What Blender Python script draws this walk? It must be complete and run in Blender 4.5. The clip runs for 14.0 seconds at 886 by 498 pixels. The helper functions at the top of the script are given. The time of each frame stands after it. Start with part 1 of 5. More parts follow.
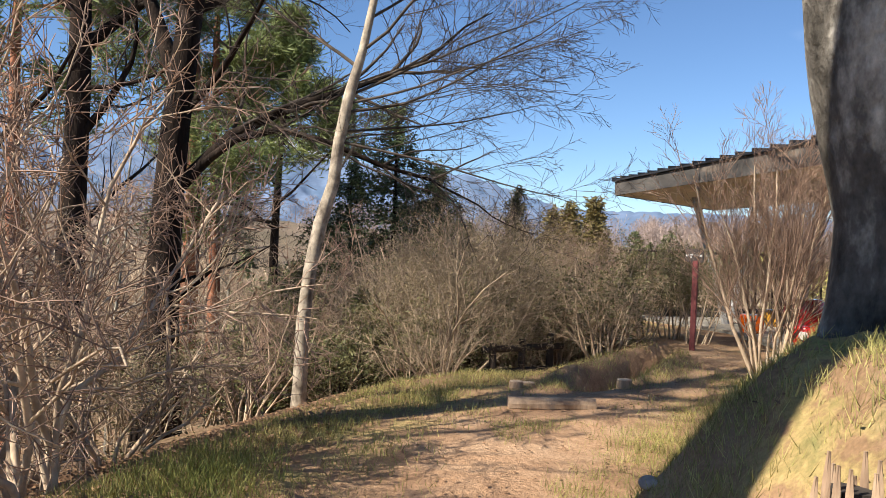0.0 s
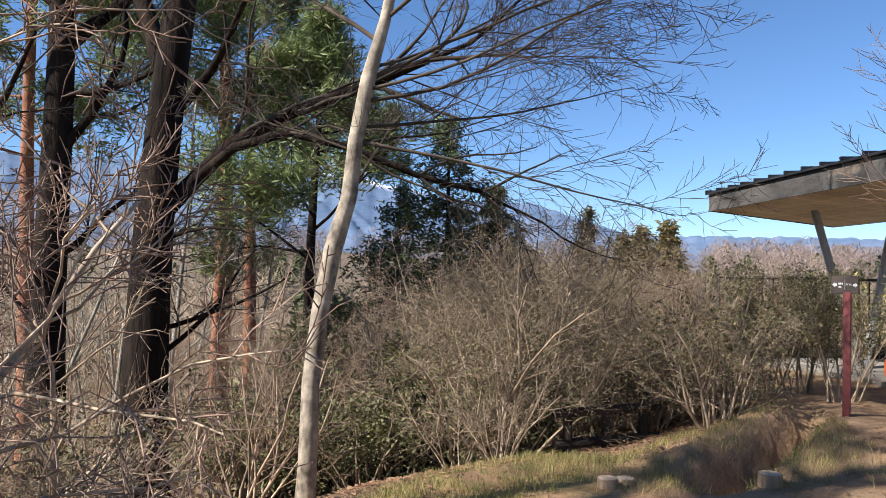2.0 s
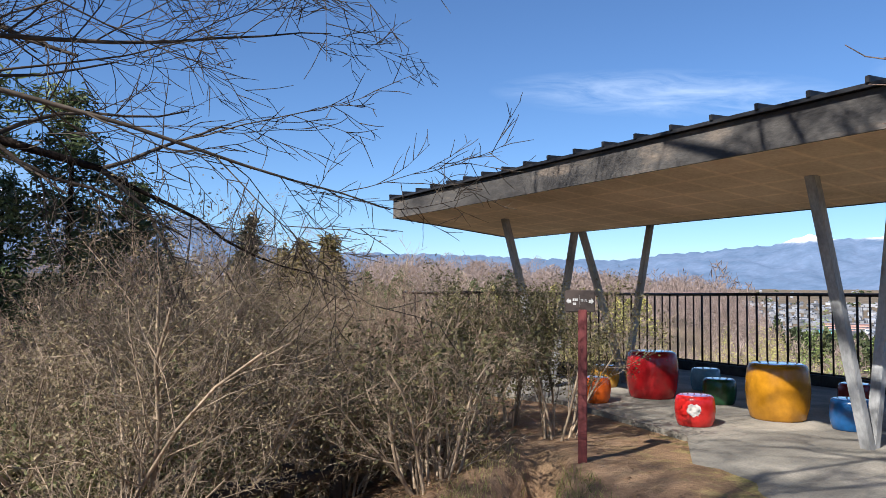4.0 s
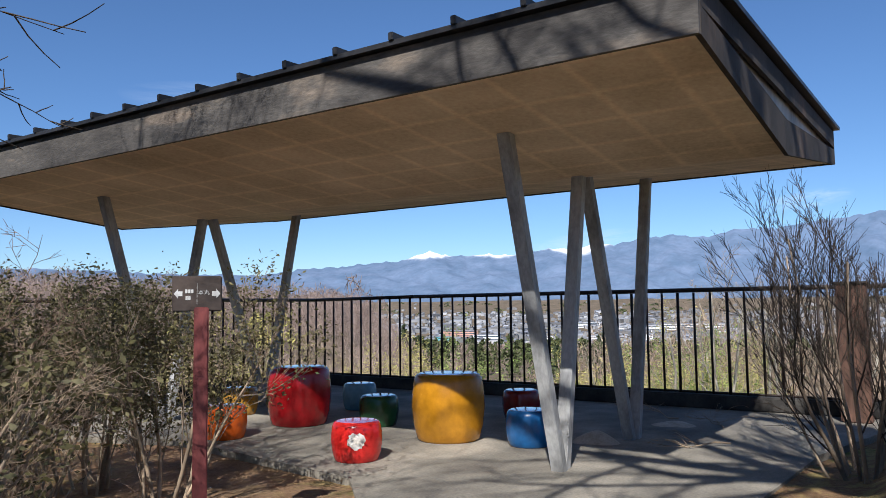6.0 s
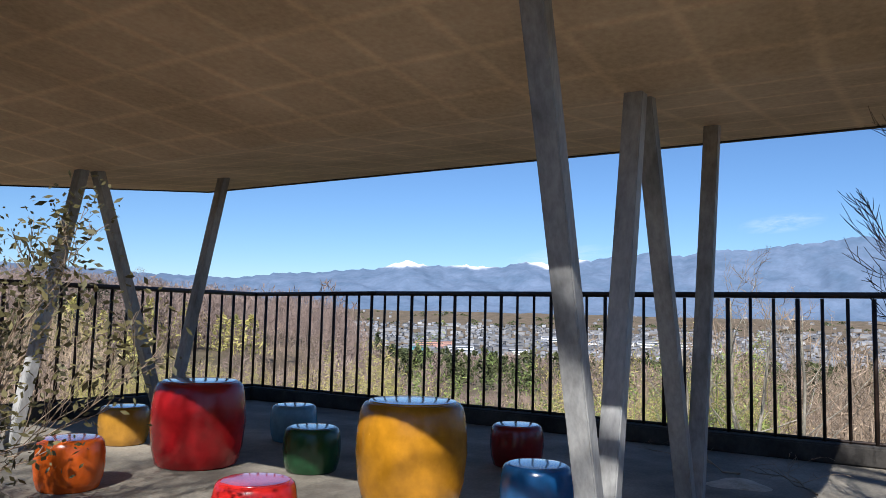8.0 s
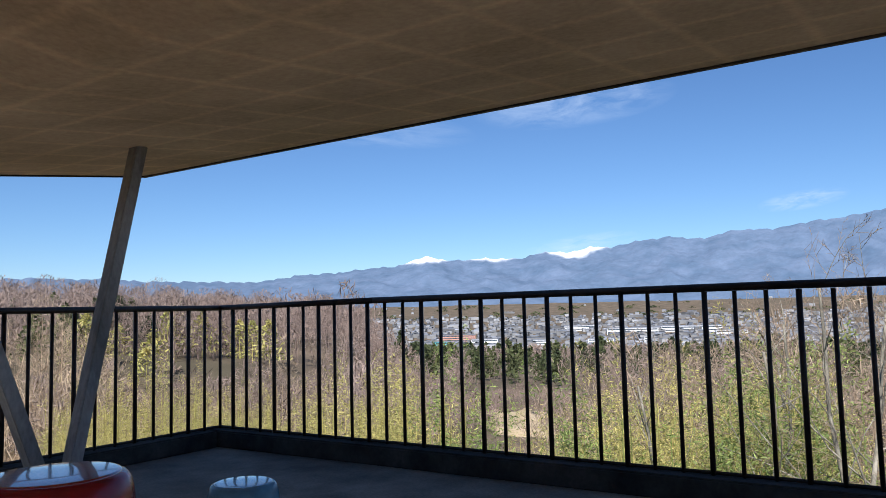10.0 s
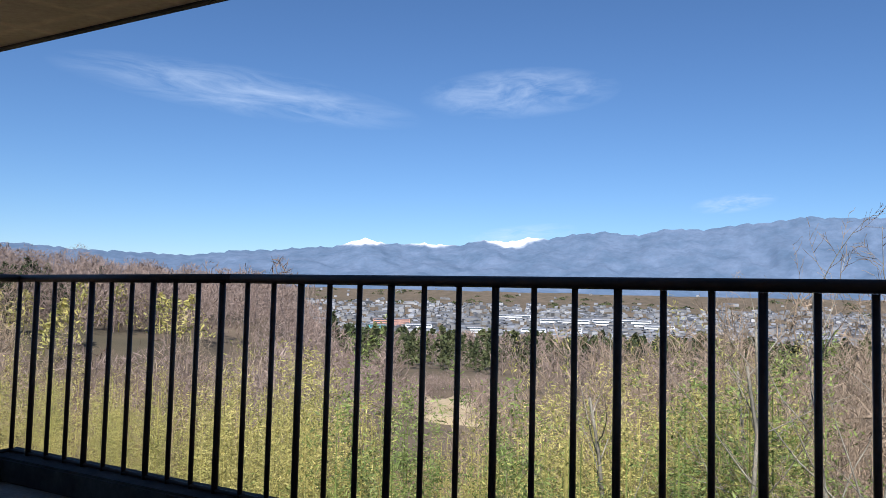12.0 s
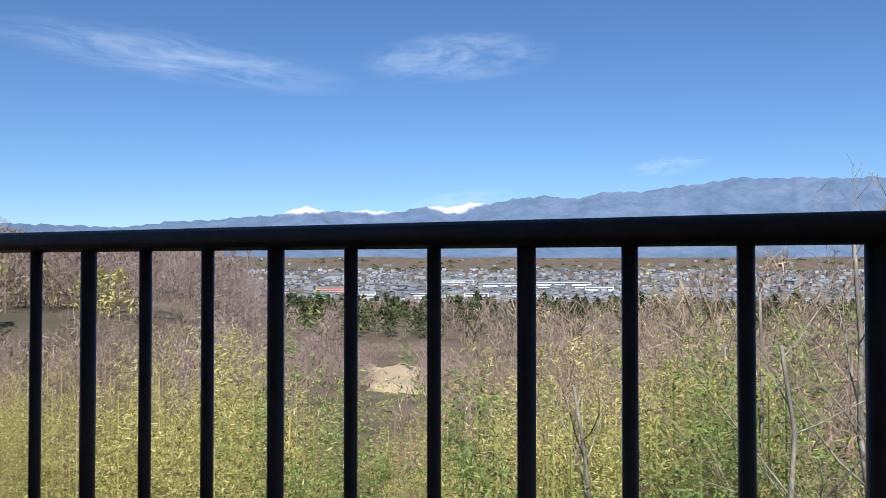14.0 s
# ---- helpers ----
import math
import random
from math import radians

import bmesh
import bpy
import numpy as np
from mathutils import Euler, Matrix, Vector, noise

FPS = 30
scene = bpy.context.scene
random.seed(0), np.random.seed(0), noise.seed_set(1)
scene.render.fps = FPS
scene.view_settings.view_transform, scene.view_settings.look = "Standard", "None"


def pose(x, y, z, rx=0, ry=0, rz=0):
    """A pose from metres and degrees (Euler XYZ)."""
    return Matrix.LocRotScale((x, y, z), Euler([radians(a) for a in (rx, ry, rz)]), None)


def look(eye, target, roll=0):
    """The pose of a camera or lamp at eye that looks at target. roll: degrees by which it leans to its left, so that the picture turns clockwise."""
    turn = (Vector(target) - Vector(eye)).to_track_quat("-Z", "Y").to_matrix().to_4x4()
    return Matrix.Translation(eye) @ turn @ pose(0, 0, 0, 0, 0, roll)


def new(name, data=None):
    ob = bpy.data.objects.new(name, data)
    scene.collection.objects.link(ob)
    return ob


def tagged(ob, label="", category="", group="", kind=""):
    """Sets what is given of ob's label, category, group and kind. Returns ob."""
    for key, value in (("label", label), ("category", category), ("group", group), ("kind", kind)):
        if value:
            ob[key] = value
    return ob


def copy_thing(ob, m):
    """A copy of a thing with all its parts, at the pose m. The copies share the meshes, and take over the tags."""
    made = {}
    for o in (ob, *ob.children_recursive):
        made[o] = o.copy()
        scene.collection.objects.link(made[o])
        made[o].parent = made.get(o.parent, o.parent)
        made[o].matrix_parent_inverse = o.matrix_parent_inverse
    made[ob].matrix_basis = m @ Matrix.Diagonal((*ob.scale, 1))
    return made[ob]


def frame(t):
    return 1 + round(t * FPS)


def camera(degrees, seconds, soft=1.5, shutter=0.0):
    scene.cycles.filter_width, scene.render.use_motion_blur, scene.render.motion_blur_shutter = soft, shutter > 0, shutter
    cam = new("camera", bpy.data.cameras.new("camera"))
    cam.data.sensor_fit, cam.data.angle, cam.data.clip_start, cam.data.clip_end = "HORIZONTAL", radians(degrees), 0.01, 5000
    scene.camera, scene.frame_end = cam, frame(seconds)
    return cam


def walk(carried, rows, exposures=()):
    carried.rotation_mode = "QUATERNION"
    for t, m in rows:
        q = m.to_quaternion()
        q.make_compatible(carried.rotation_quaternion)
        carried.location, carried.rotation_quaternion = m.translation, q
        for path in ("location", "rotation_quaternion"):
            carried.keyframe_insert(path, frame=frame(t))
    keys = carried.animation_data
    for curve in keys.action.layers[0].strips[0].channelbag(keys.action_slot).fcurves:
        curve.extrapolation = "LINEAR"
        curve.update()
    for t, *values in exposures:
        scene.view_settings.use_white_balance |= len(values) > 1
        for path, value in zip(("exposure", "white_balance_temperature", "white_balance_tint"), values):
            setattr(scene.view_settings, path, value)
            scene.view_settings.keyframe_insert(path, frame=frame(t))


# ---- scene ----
cam = camera(60.6, 14.0, soft=0.75)
PATH = [
    (0, (-11.504, -14.898, 1.315), (-11.201, -12.921, 1.3), 2.3),
    (0.5, (-11.372, -14.326, 1.312), (-11.068, -12.349, 1.319), 2.3),
    (1, (-11.264, -13.762, 1.327), (-10.97, -11.784, 1.365), 1.8),
    (1.5, (-11.117, -13.144, 1.301), (-10.969, -11.15, 1.329), 1.4),
    (2, (-11.05, -12.544, 1.334), (-10.918, -10.55, 1.391), 1.3),
    (2.5, (-10.939, -11.94, 1.335), (-10.678, -9.96, 1.441), -0.2),
    (3, (-10.824, -11.345, 1.305), (-10.288, -9.419, 1.362), -0.2),
    (3.5, (-10.696, -10.824, 1.333), (-9.957, -8.966, 1.381), 0.1),
    (4, (-10.591, -10.258, 1.346), (-9.615, -8.516, 1.459), 0.6),
    (4.2, (-10.511, -10.092, 1.361), (-9.433, -8.412, 1.491), 0.5),
    (6.3, (-8.816, -8.412, 1.161), (-7.134, -7.341, 1.312), -0.9),
    (6.5, (-8.593, -8.262, 1.138), (-6.903, -7.204, 1.29), -1.0),
    (7, (-8.12, -7.92, 1.134), (-6.413, -6.89, 1.295), -0.8),
    (7.5, (-7.63, -7.635, 1.106), (-5.923, -6.605, 1.269), 0.1),
    (8, (-7.109, -7.346, 1.109), (-5.423, -6.284, 1.287), 1.4),
    (8.2, (-6.928, -7.237, 1.132), (-5.26, -6.15, 1.322), 1.3),
    (10.3, (-4.785, -5.914, 1.254), (-3.118, -4.821, 1.415), -1.8),
    (10.5, (-4.585, -5.803, 1.238), (-2.897, -4.743, 1.397), -1.4),
    (11, (-4.152, -5.542, 1.28), (-2.394, -4.601, 1.437), -1.0),
    (11.5, (-3.636, -5.326, 1.273), (-1.835, -4.47, 1.428), 0.4),
    (12, (-3.176, -5.088, 1.294), (-1.43, -4.12, 1.417), 1.4),
    (12.5, (-2.708, -4.86, 1.307), (-1.03, -3.776, 1.406), 1.5),
    (13, (-2.253, -4.561, 1.297), (-0.57, -3.482, 1.346), 0.8),
    (13.5, (-1.799, -4.3, 1.306), (-0.04, -3.349, 1.334), 0.5),
    (14, (-1.348, -4.057, 1.31), (0.47, -3.224, 1.346), 0.0),
]

walk(cam, [(t, look(eye, target, roll)) for t, eye, target, roll in PATH],
     [(0, 1.15, 6350, 10), (2.5, 1.08, 5800, 10), (4.2, 0.9, 5750, 10), (6.5, 0.64, 5700, 10), (8.2, 0.66, 5700, 10), (10.4, 0.58, 5700, 10), (14, 0.55, 5650, 10)])
V = Vector

# ---- sky, sun ----
SUN_HEADING, SUN_EL = 248.0, 40.5          # clockwise from +y
world = bpy.data.worlds.new("sky")
scene.world = world
world.use_nodes = True
wn, wl = world.node_tree.nodes, world.node_tree.links
wn.clear()
sky = wn.new("ShaderNodeTexSky")
sky.sky_type, sky.sun_disc = "NISHITA", False
sky.sun_elevation, sky.sun_rotation = radians(SUN_EL), radians(SUN_HEADING)
sky.altitude, sky.air_density, sky.dust_density, sky.ozone_density = 900, 1.0, 0.0, 6.0
wcoord = wn.new("ShaderNodeTexCoord")


def wmath(op, a, b=0.0):
    n = wn.new("ShaderNodeMath")
    n.operation = op
    for k, v in enumerate((a, b)):
        if isinstance(v, (int, float)):
            n.inputs[k].default_value = v
        else:
            wl.new(v, n.inputs[k])
    return n.outputs[0]


def wdot(vec):
    n = wn.new("ShaderNodeVectorMath")
    n.operation = "DOT_PRODUCT"
    wl.new(wcoord.outputs["Generated"], n.inputs[0])
    n.inputs[1].default_value = vec
    return n.outputs["Value"]


def cirrus(heading, el, width, height, seed, tilt=0.0):
    """A wisp of high cloud round a direction: its density, 0 to 1."""
    h, e = radians(heading), radians(el)
    right = V((math.cos(h), -math.sin(h), 0))
    up = V((-math.sin(e) * math.sin(h), -math.sin(e) * math.cos(h), math.cos(e)))
    right, up = right + up * tilt, up - right * tilt
    u, v = wdot(right), wdot(up)
    front = wmath("GREATER_THAN", wdot((math.cos(e) * math.sin(h), math.cos(e) * math.cos(h), math.sin(e))), 0.5)
    a = wmath("DIVIDE", u, math.radians(width))
    b = wmath("DIVIDE", v, math.radians(height))
    mask = wmath("MAXIMUM", wmath("SUBTRACT", 1.0, wmath("ADD", wmath("POWER", a, 2.0), wmath("POWER", b, 2.0))), 0.0)
    comb = wn.new("ShaderNodeCombineXYZ")
    wl.new(wmath("MULTIPLY", a, 1.6), comb.inputs[0])
    wl.new(wmath("MULTIPLY", b, 1.3), comb.inputs[1])
    comb.inputs[2].default_value = seed
    nz = wn.new("ShaderNodeTexNoise")
    nz.inputs["Scale"].default_value, nz.inputs["Detail"].default_value, nz.inputs["Roughness"].default_value = 1.4, 6.0, 0.6
    nz.inputs["Distortion"].default_value = 0.5
    wl.new(comb.outputs[0], nz.inputs["Vector"])
    soft = wmath("MAXIMUM", wmath("SUBTRACT", nz.outputs[0], 0.36), 0.0)
    return wmath("MULTIPLY", wmath("MULTIPLY", wmath("MULTIPLY", mask, soft), 3.2), front)


total = None
for args in ((66.5, 15.2, 7.5, 1.9, 3.1, 0.06), (46.0, 14.4, 13.0, 1.8, 7.7, -0.08), (66.8, 4.7, 4.5, 0.8, 1.3, 0.12), (82.0, 7.0, 3.0, 0.7, 9.3, 0.1), (-5.0, 6.5, 7.0, 2.2, 5.2, 0.0)):
    d = cirrus(*args)
    total = d if total is None else wmath("ADD", total, d)
wmix = wn.new("ShaderNodeMix")
wmix.data_type = "RGBA"
wl.new(wmath("MINIMUM", wmath("MULTIPLY", total, 0.36), 0.85), wmix.inputs["Factor"])
wl.new(sky.outputs[0], wmix.inputs["A"])
wmix.inputs["B"].default_value = (9.0, 9.6, 10.4, 1)
bg = wn.new("ShaderNodeBackground")
bg.inputs["Strength"].default_value = 0.069
wl.new(wcoord.outputs["Generated"], sky.inputs[0]) if sky.inputs else None
wl.new(wmix.outputs["Result"], bg.inputs["Color"])
wout = wn.new("ShaderNodeOutputWorld")
wl.new(bg.outputs[0], wout.inputs["Surface"])

sun = new("sun", bpy.data.lights.new("sun", "SUN"))
sun.data.energy, sun.data.angle, sun.data.color = 4.9, radians(0.53), (1.0, 0.9, 0.77)
to_sun = V((math.sin(radians(SUN_HEADING)) * math.cos(radians(SUN_EL)), math.cos(radians(SUN_HEADING)) * math.cos(radians(SUN_EL)), math.sin(radians(SUN_EL))))
sun.matrix_world = look(to_sun * 50, (0, 0, 0))


# ---- materials ----
def mat(name, c1, c2, scale=6.0, rough=0.8, bump=0.25, fine=40.0, stretch=(1, 1, 1), metal=0.0, spec=0.35, c3=None, fine_mix=0.35,
        vary=0.0, island=0.0, contrast=(0.32, 0.68), bump_dist=0.01, translucent=0.0):
    m = bpy.data.materials.new(name)
    m.use_nodes = True
    n, l = m.node_tree.nodes, m.node_tree.links
    b = n["Principled BSDF"]
    tc = n.new("ShaderNodeTexCoord")
    mp = n.new("ShaderNodeMapping")
    mp.inputs["Scale"].default_value = stretch
    l.new(tc.outputs["Object"], mp.inputs["Vector"])
    big, small = n.new("ShaderNodeTexNoise"), n.new("ShaderNodeTexNoise")
    for z, s, dt in ((big, scale, 5.0), (small, fine, 6.0)):
        z.inputs["Scale"].default_value, z.inputs["Detail"].default_value = s, dt
        z.inputs["Roughness"].default_value = 0.6
        l.new(mp.outputs[0], z.inputs["Vector"])
    ramp = n.new("ShaderNodeValToRGB")
    e = ramp.color_ramp.elements
    e[0].position, e[1].position = contrast
    e[0].color, e[1].color = (*c1, 1), (*c2, 1)
    if c3:
        k = e.new((contrast[0] + contrast[1]) / 2)
        k.color = (*c3, 1)
    l.new(big.outputs[0], ramp.inputs[0])
    mix = n.new("ShaderNodeMix")
    mix.data_type, mix.blend_type = "RGBA", "OVERLAY"
    mix.inputs["Factor"].default_value = fine_mix
    l.new(ramp.outputs[0], mix.inputs["A"])
    l.new(small.outputs[0], mix.inputs["B"])
    col = mix.outputs["Result"]
    if vary or island:
        src = n.new("ShaderNodeObjectInfo").outputs["Random"] if vary else n.new("ShaderNodeNewGeometry").outputs["Random Per Island"]
        hsv = n.new("ShaderNodeHueSaturation")
        rng_ = n.new("ShaderNodeMapRange")
        amount = vary or island
        rng_.inputs["To Min"].default_value, rng_.inputs["To Max"].default_value = 1 - amount, 1 + amount
        l.new(src, rng_.inputs[0])
        l.new(rng_.outputs[0], hsv.inputs["Value"])
        l.new(col, hsv.inputs["Color"])
        col = hsv.outputs[0]
    l.new(col, b.inputs["Base Color"])
    b.inputs["Metallic"].default_value, b.inputs["Specular IOR Level"].default_value = metal, spec
    rr = n.new("ShaderNodeMapRange")
    rr.inputs["To Min"].default_value, rr.inputs["To Max"].default_value = max(rough - 0.12, 0.05), min(rough + 0.12, 1)
    l.new(small.outputs[0], rr.inputs[0])
    l.new(rr.outputs[0], b.inputs["Roughness"])
    if bump:
        bp = n.new("ShaderNodeBump")
        bp.inputs["Strength"].default_value, bp.inputs["Distance"].default_value = bump, bump_dist
        l.new(small.outputs[0], bp.inputs["Height"])
        l.new(bp.outputs[0], b.inputs["Normal"])
    if translucent:
        tr = n.new("ShaderNodeBsdfTranslucent")
        ms = n.new("ShaderNodeMixShader")
        ms.inputs[0].default_value = translucent
        l.new(col, tr.inputs["Color"])
        l.new(b.outputs[0], ms.inputs[1])
        l.new(tr.outputs[0], ms.inputs[2])
        l.new(ms.outputs[0], n["Material Output"].inputs["Surface"])
    return m


BARK_DARK = mat("bark_dark", (0.006, 0.0045, 0.0035), (0.036, 0.026, 0.02), 5, 0.95, 1.0, 26, (1, 1, 0.18), bump_dist=0.03, fine_mix=0.7, spec=0.08)
BARK_BIRCH = mat("bark_pale", (0.09, 0.07, 0.05), (0.44, 0.375, 0.28), 7, 0.85, 0.5, 30, (1, 1, 0.7), fine_mix=0.6)
BARK_RED = mat("bark_red_pine", (0.16, 0.06, 0.035), (0.36, 0.16, 0.085), 5, 0.95, 0.8, 25, (1, 1, 0.4), bump_dist=0.02, fine_mix=0.6)
BARK_GREY = mat("bark_grey", (0.12, 0.11, 0.09), (0.46, 0.42, 0.34), 3.2, 0.95, 0.9, 24, (1, 1, 0.6), bump_dist=0.02, c3=(0.25, 0.23, 0.18), fine_mix=0.7)
BARK_OLD = mat("bark_lichen", (0.03, 0.027, 0.022), (0.46, 0.43, 0.36), 3.5, 0.95, 1.0, 22, (1, 1, 0.6), bump_dist=0.04, spec=0.1, c3=(0.12, 0.108, 0.09), fine_mix=0.6)
TWIG_GREY = mat("twig_grey", (0.16, 0.12, 0.085), (0.4, 0.305, 0.215), 3, 0.9, 0.2, 30, island=0.35)
BARK_TAN = mat("bark_tan", (0.26, 0.19, 0.125), (0.58, 0.45, 0.315), 5, 0.9, 0.6, 30, (1, 1, 0.5), fine_mix=0.6)
TWIG_TAN = mat("twig_tan", (0.21, 0.155, 0.105), (0.48, 0.37, 0.25), 3, 0.9, 0.2, 30, island=0.35)
TWIG_RED = mat("twig_red", (0.15, 0.095, 0.068), (0.38, 0.26, 0.185), 3, 0.9, 0.2, 30, island=0.35)
TWIG_DARK = mat("twig_dark", (0.03, 0.024, 0.02), (0.09, 0.072, 0.057), 3, 0.9, 0.2, 30, island=0.3, spec=0.1)
LEAF_OLIVE = mat("leaf_olive", (0.07, 0.066, 0.025), (0.165, 0.14, 0.06), 5, 0.6, 0.1, 40, island=0.45, translucent=0.15)
LEAF_GREY = mat("leaf_grey_olive", (0.15, 0.12, 0.066), (0.31, 0.25, 0.145), 5, 0.85, 0.1, 40, island=0.35, translucent=0.2, spec=0.1)
TWIG_PLUM = mat("twig_plum", (0.075, 0.052, 0.045), (0.2, 0.145, 0.12), 3, 0.9, 0.2, 30, island=0.35)
LEAF_SPRAY = mat("needle_spray", (0.08, 0.09, 0.036), (0.23, 0.22, 0.09), 4, 0.65, 0.1, 40, island=0.5, translucent=0.2)
LEAF_DEEP = mat("leaf_deep_green", (0.03, 0.05, 0.02), (0.10, 0.125, 0.045), 5, 0.55, 0.1, 40, island=0.45, translucent=0.2)
LEAF_PINE = mat("needle_green", (0.075, 0.11, 0.036), (0.23, 0.26, 0.09), 2, 0.6, 0.1, 40, island=0.4, translucent=0.25)
LEAF_GOLD = mat("needle_golden", (0.10, 0.085, 0.025), (0.2, 0.15, 0.05), 2, 0.6, 0.1, 40, island=0.4, translucent=0.25)
LEAF_BAMBOO = mat("leaf_bamboo", (0.27, 0.28, 0.075), (0.57, 0.48, 0.17), 0.6, 0.6, 0.1, 20, island=0.45, translucent=0.25)
LEAF_BAMBOO_GREEN = mat("leaf_bamboo_green", (0.14, 0.21, 0.055), (0.36, 0.41, 0.12), 0.4, 0.55, 0.1, 20, island=0.5, translucent=0.35)
CULM = mat("bamboo_culm", (0.3, 0.29, 0.13), (0.45, 0.42, 0.22), 2, 0.6, 0.1, 20, island=0.3)
DRY_LEAF = mat("dry_leaf", (0.14, 0.075, 0.04), (0.36, 0.22, 0.12), 4, 0.85, 0.1, 30, island=0.5, translucent=0.15)
GRASS_BLADE = mat("grass_blade", (0.16, 0.17, 0.045), (0.42, 0.36, 0.14), 0.7, 0.75, 0.0, 30, island=0.45, translucent=0.3)
WOODS = mat("far_woods", (0.17, 0.125, 0.105), (0.32, 0.245, 0.205), 0.05, 0.95, 0.0, 2, island=0.3)
WOODS_GREEN = mat("far_evergreens", (0.03, 0.045, 0.02), (0.11, 0.12, 0.045), 0.05, 0.9, 0.0, 2, island=0.35)
CONCRETE = mat("deck_concrete", (0.13, 0.115, 0.095), (0.36, 0.32, 0.255), 1.3, 0.9, 0.35, 45, c3=(0.23, 0.21, 0.17), fine_mix=0.5)
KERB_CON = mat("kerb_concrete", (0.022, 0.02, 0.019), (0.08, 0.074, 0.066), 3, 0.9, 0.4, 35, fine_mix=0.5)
STEEL = mat("dark_painted_steel", (0.014, 0.010, 0.008), (0.045, 0.026, 0.019), 9, 0.5, 0.15, 60, fine_mix=0.4)
POST_PAINT = mat("column_paint", (0.2, 0.2, 0.195), (0.42, 0.42, 0.41), 3.5, 0.65, 0.2, 40, c3=(0.34, 0.34, 0.33), fine_mix=0.5, stretch=(1, 1, 0.4))
FASCIA = mat("weathered_fascia", (0.035, 0.032, 0.03), (0.27, 0.21, 0.155), 1.6, 0.8, 0.4, 30, (1, 0.6, 2), c3=(0.085, 0.078, 0.07), fine_mix=0.6, contrast=(0.34, 0.78))
SHEET = mat("black_roof_sheet", (0.012, 0.012, 0.013), (0.03, 0.03, 0.032), 4, 0.45, 0.1, 40)
END_BOARD = mat("dark_end_board", (0.02, 0.017, 0.015), (0.16, 0.105, 0.07), 1.4, 0.8, 0.4, 30, (2, 1, 0.5), c3=(0.05, 0.04, 0.033), fine_mix=0.6, contrast=(0.38, 0.8))
SIGN_RED = mat("sign_post_paint", (0.085, 0.02, 0.02), (0.17, 0.042, 0.038), 5, 0.6, 0.2, 40, stretch=(1, 1, 0.4), fine_mix=0.5)
SIGN_BROWN = mat("sign_board", (0.03, 0.022, 0.018), (0.065, 0.047, 0.038), 6, 0.6, 0.2, 40)
SIGN_WHITE = mat("sign_lettering", (0.34, 0.34, 0.33), (0.55, 0.55, 0.53), 12, 0.6, 0.0, 50)
LOG = mat("log_wood", (0.2, 0.13, 0.08), (0.4, 0.29, 0.19), 4, 0.9, 0.6, 30, (1, 1, 0.3), fine_mix=0.6)
LOG_DARK = mat("log_dark", (0.02, 0.016, 0.013), (0.06, 0.047, 0.037), 4, 0.9, 0.5, 30, fine_mix=0.5)


def glaze(name, c, dark=0.55, rough=0.22):
    return mat(name, tuple(k * dark for k in c), c, 3.0, rough, 0.12, 22, spec=0.6, fine_mix=0.25, contrast=(0.25, 0.6))


RED, YELLOW, ORANGE = glaze("red_paint", (0.36, 0.009, 0.012)), glaze("yellow_paint", (0.48, 0.215, 0.009)), glaze("orange_paint", (0.75, 0.13, 0.01))
AMBER, SKYBLUE, GREEN = glaze("amber_paint", (0.42, 0.21, 0.025)), glaze("pale_blue_paint", (0.17, 0.36, 0.48)), glaze("green_paint", (0.022, 0.09, 0.035))
MAROON, BLUE = glaze("dark_red_paint", (0.24, 0.012, 0.014)), glaze("blue_paint", (0.02, 0.13, 0.36))
PLASTER = mat("bare_plaster", (0.5, 0.46, 0.4), (0.75, 0.71, 0.65), 14, 0.9, 0.3, 40)


# soffit boards with paler bands along the hidden battens
def soffit_material():
    m = mat("soffit_board", (0.49, 0.395, 0.275), (0.72, 0.595, 0.44), 1.2, 0.9, 0.15, 30, fine_mix=0.4)
    n, l = m.node_tree.nodes, m.node_tree.links
    b = n["Principled BSDF"]
    src = b.inputs["Base Color"].links[0].from_socket
    tc = n.new("ShaderNodeTexCoord")
    br = n.new("ShaderNodeTexBrick")
    br.offset = 0.0
    for k, v in (("Scale", 1.0), ("Mortar Size", 0.05), ("Mortar Smooth", 1.0), ("Brick Width", 0.46), ("Row Height", 0.46)):
        br.inputs[k].default_value = v
    br.inputs["Color1"].default_value = br.inputs["Color2"].default_value = (1, 1, 1, 1)
    br.inputs["Mortar"].default_value = (1.2, 1.19, 1.17, 1)
    l.new(tc.outputs["Object"], br.inputs["Vector"])
    mx = n.new("ShaderNodeMix")
    mx.data_type, mx.blend_type = "RGBA", "MULTIPLY"
    mx.inputs["Factor"].default_value = 1.0
    l.new(src, mx.inputs["A"])
    l.new(br.outputs["Color"], mx.inputs["B"])
    l.new(mx.outputs["Result"], b.inputs["Base Color"])
    return m


SOFFIT = soffit_material()


# ---- mesh helpers ----
def mesh_of(name, verts, faces, material=None, smooth=False):
    me = bpy.data.meshes.new(name)
    me.from_pydata([tuple(v) for v in verts], [], faces)
    if material:
        me.materials.append(material)
    if smooth:
        me.shade_smooth()
    return me


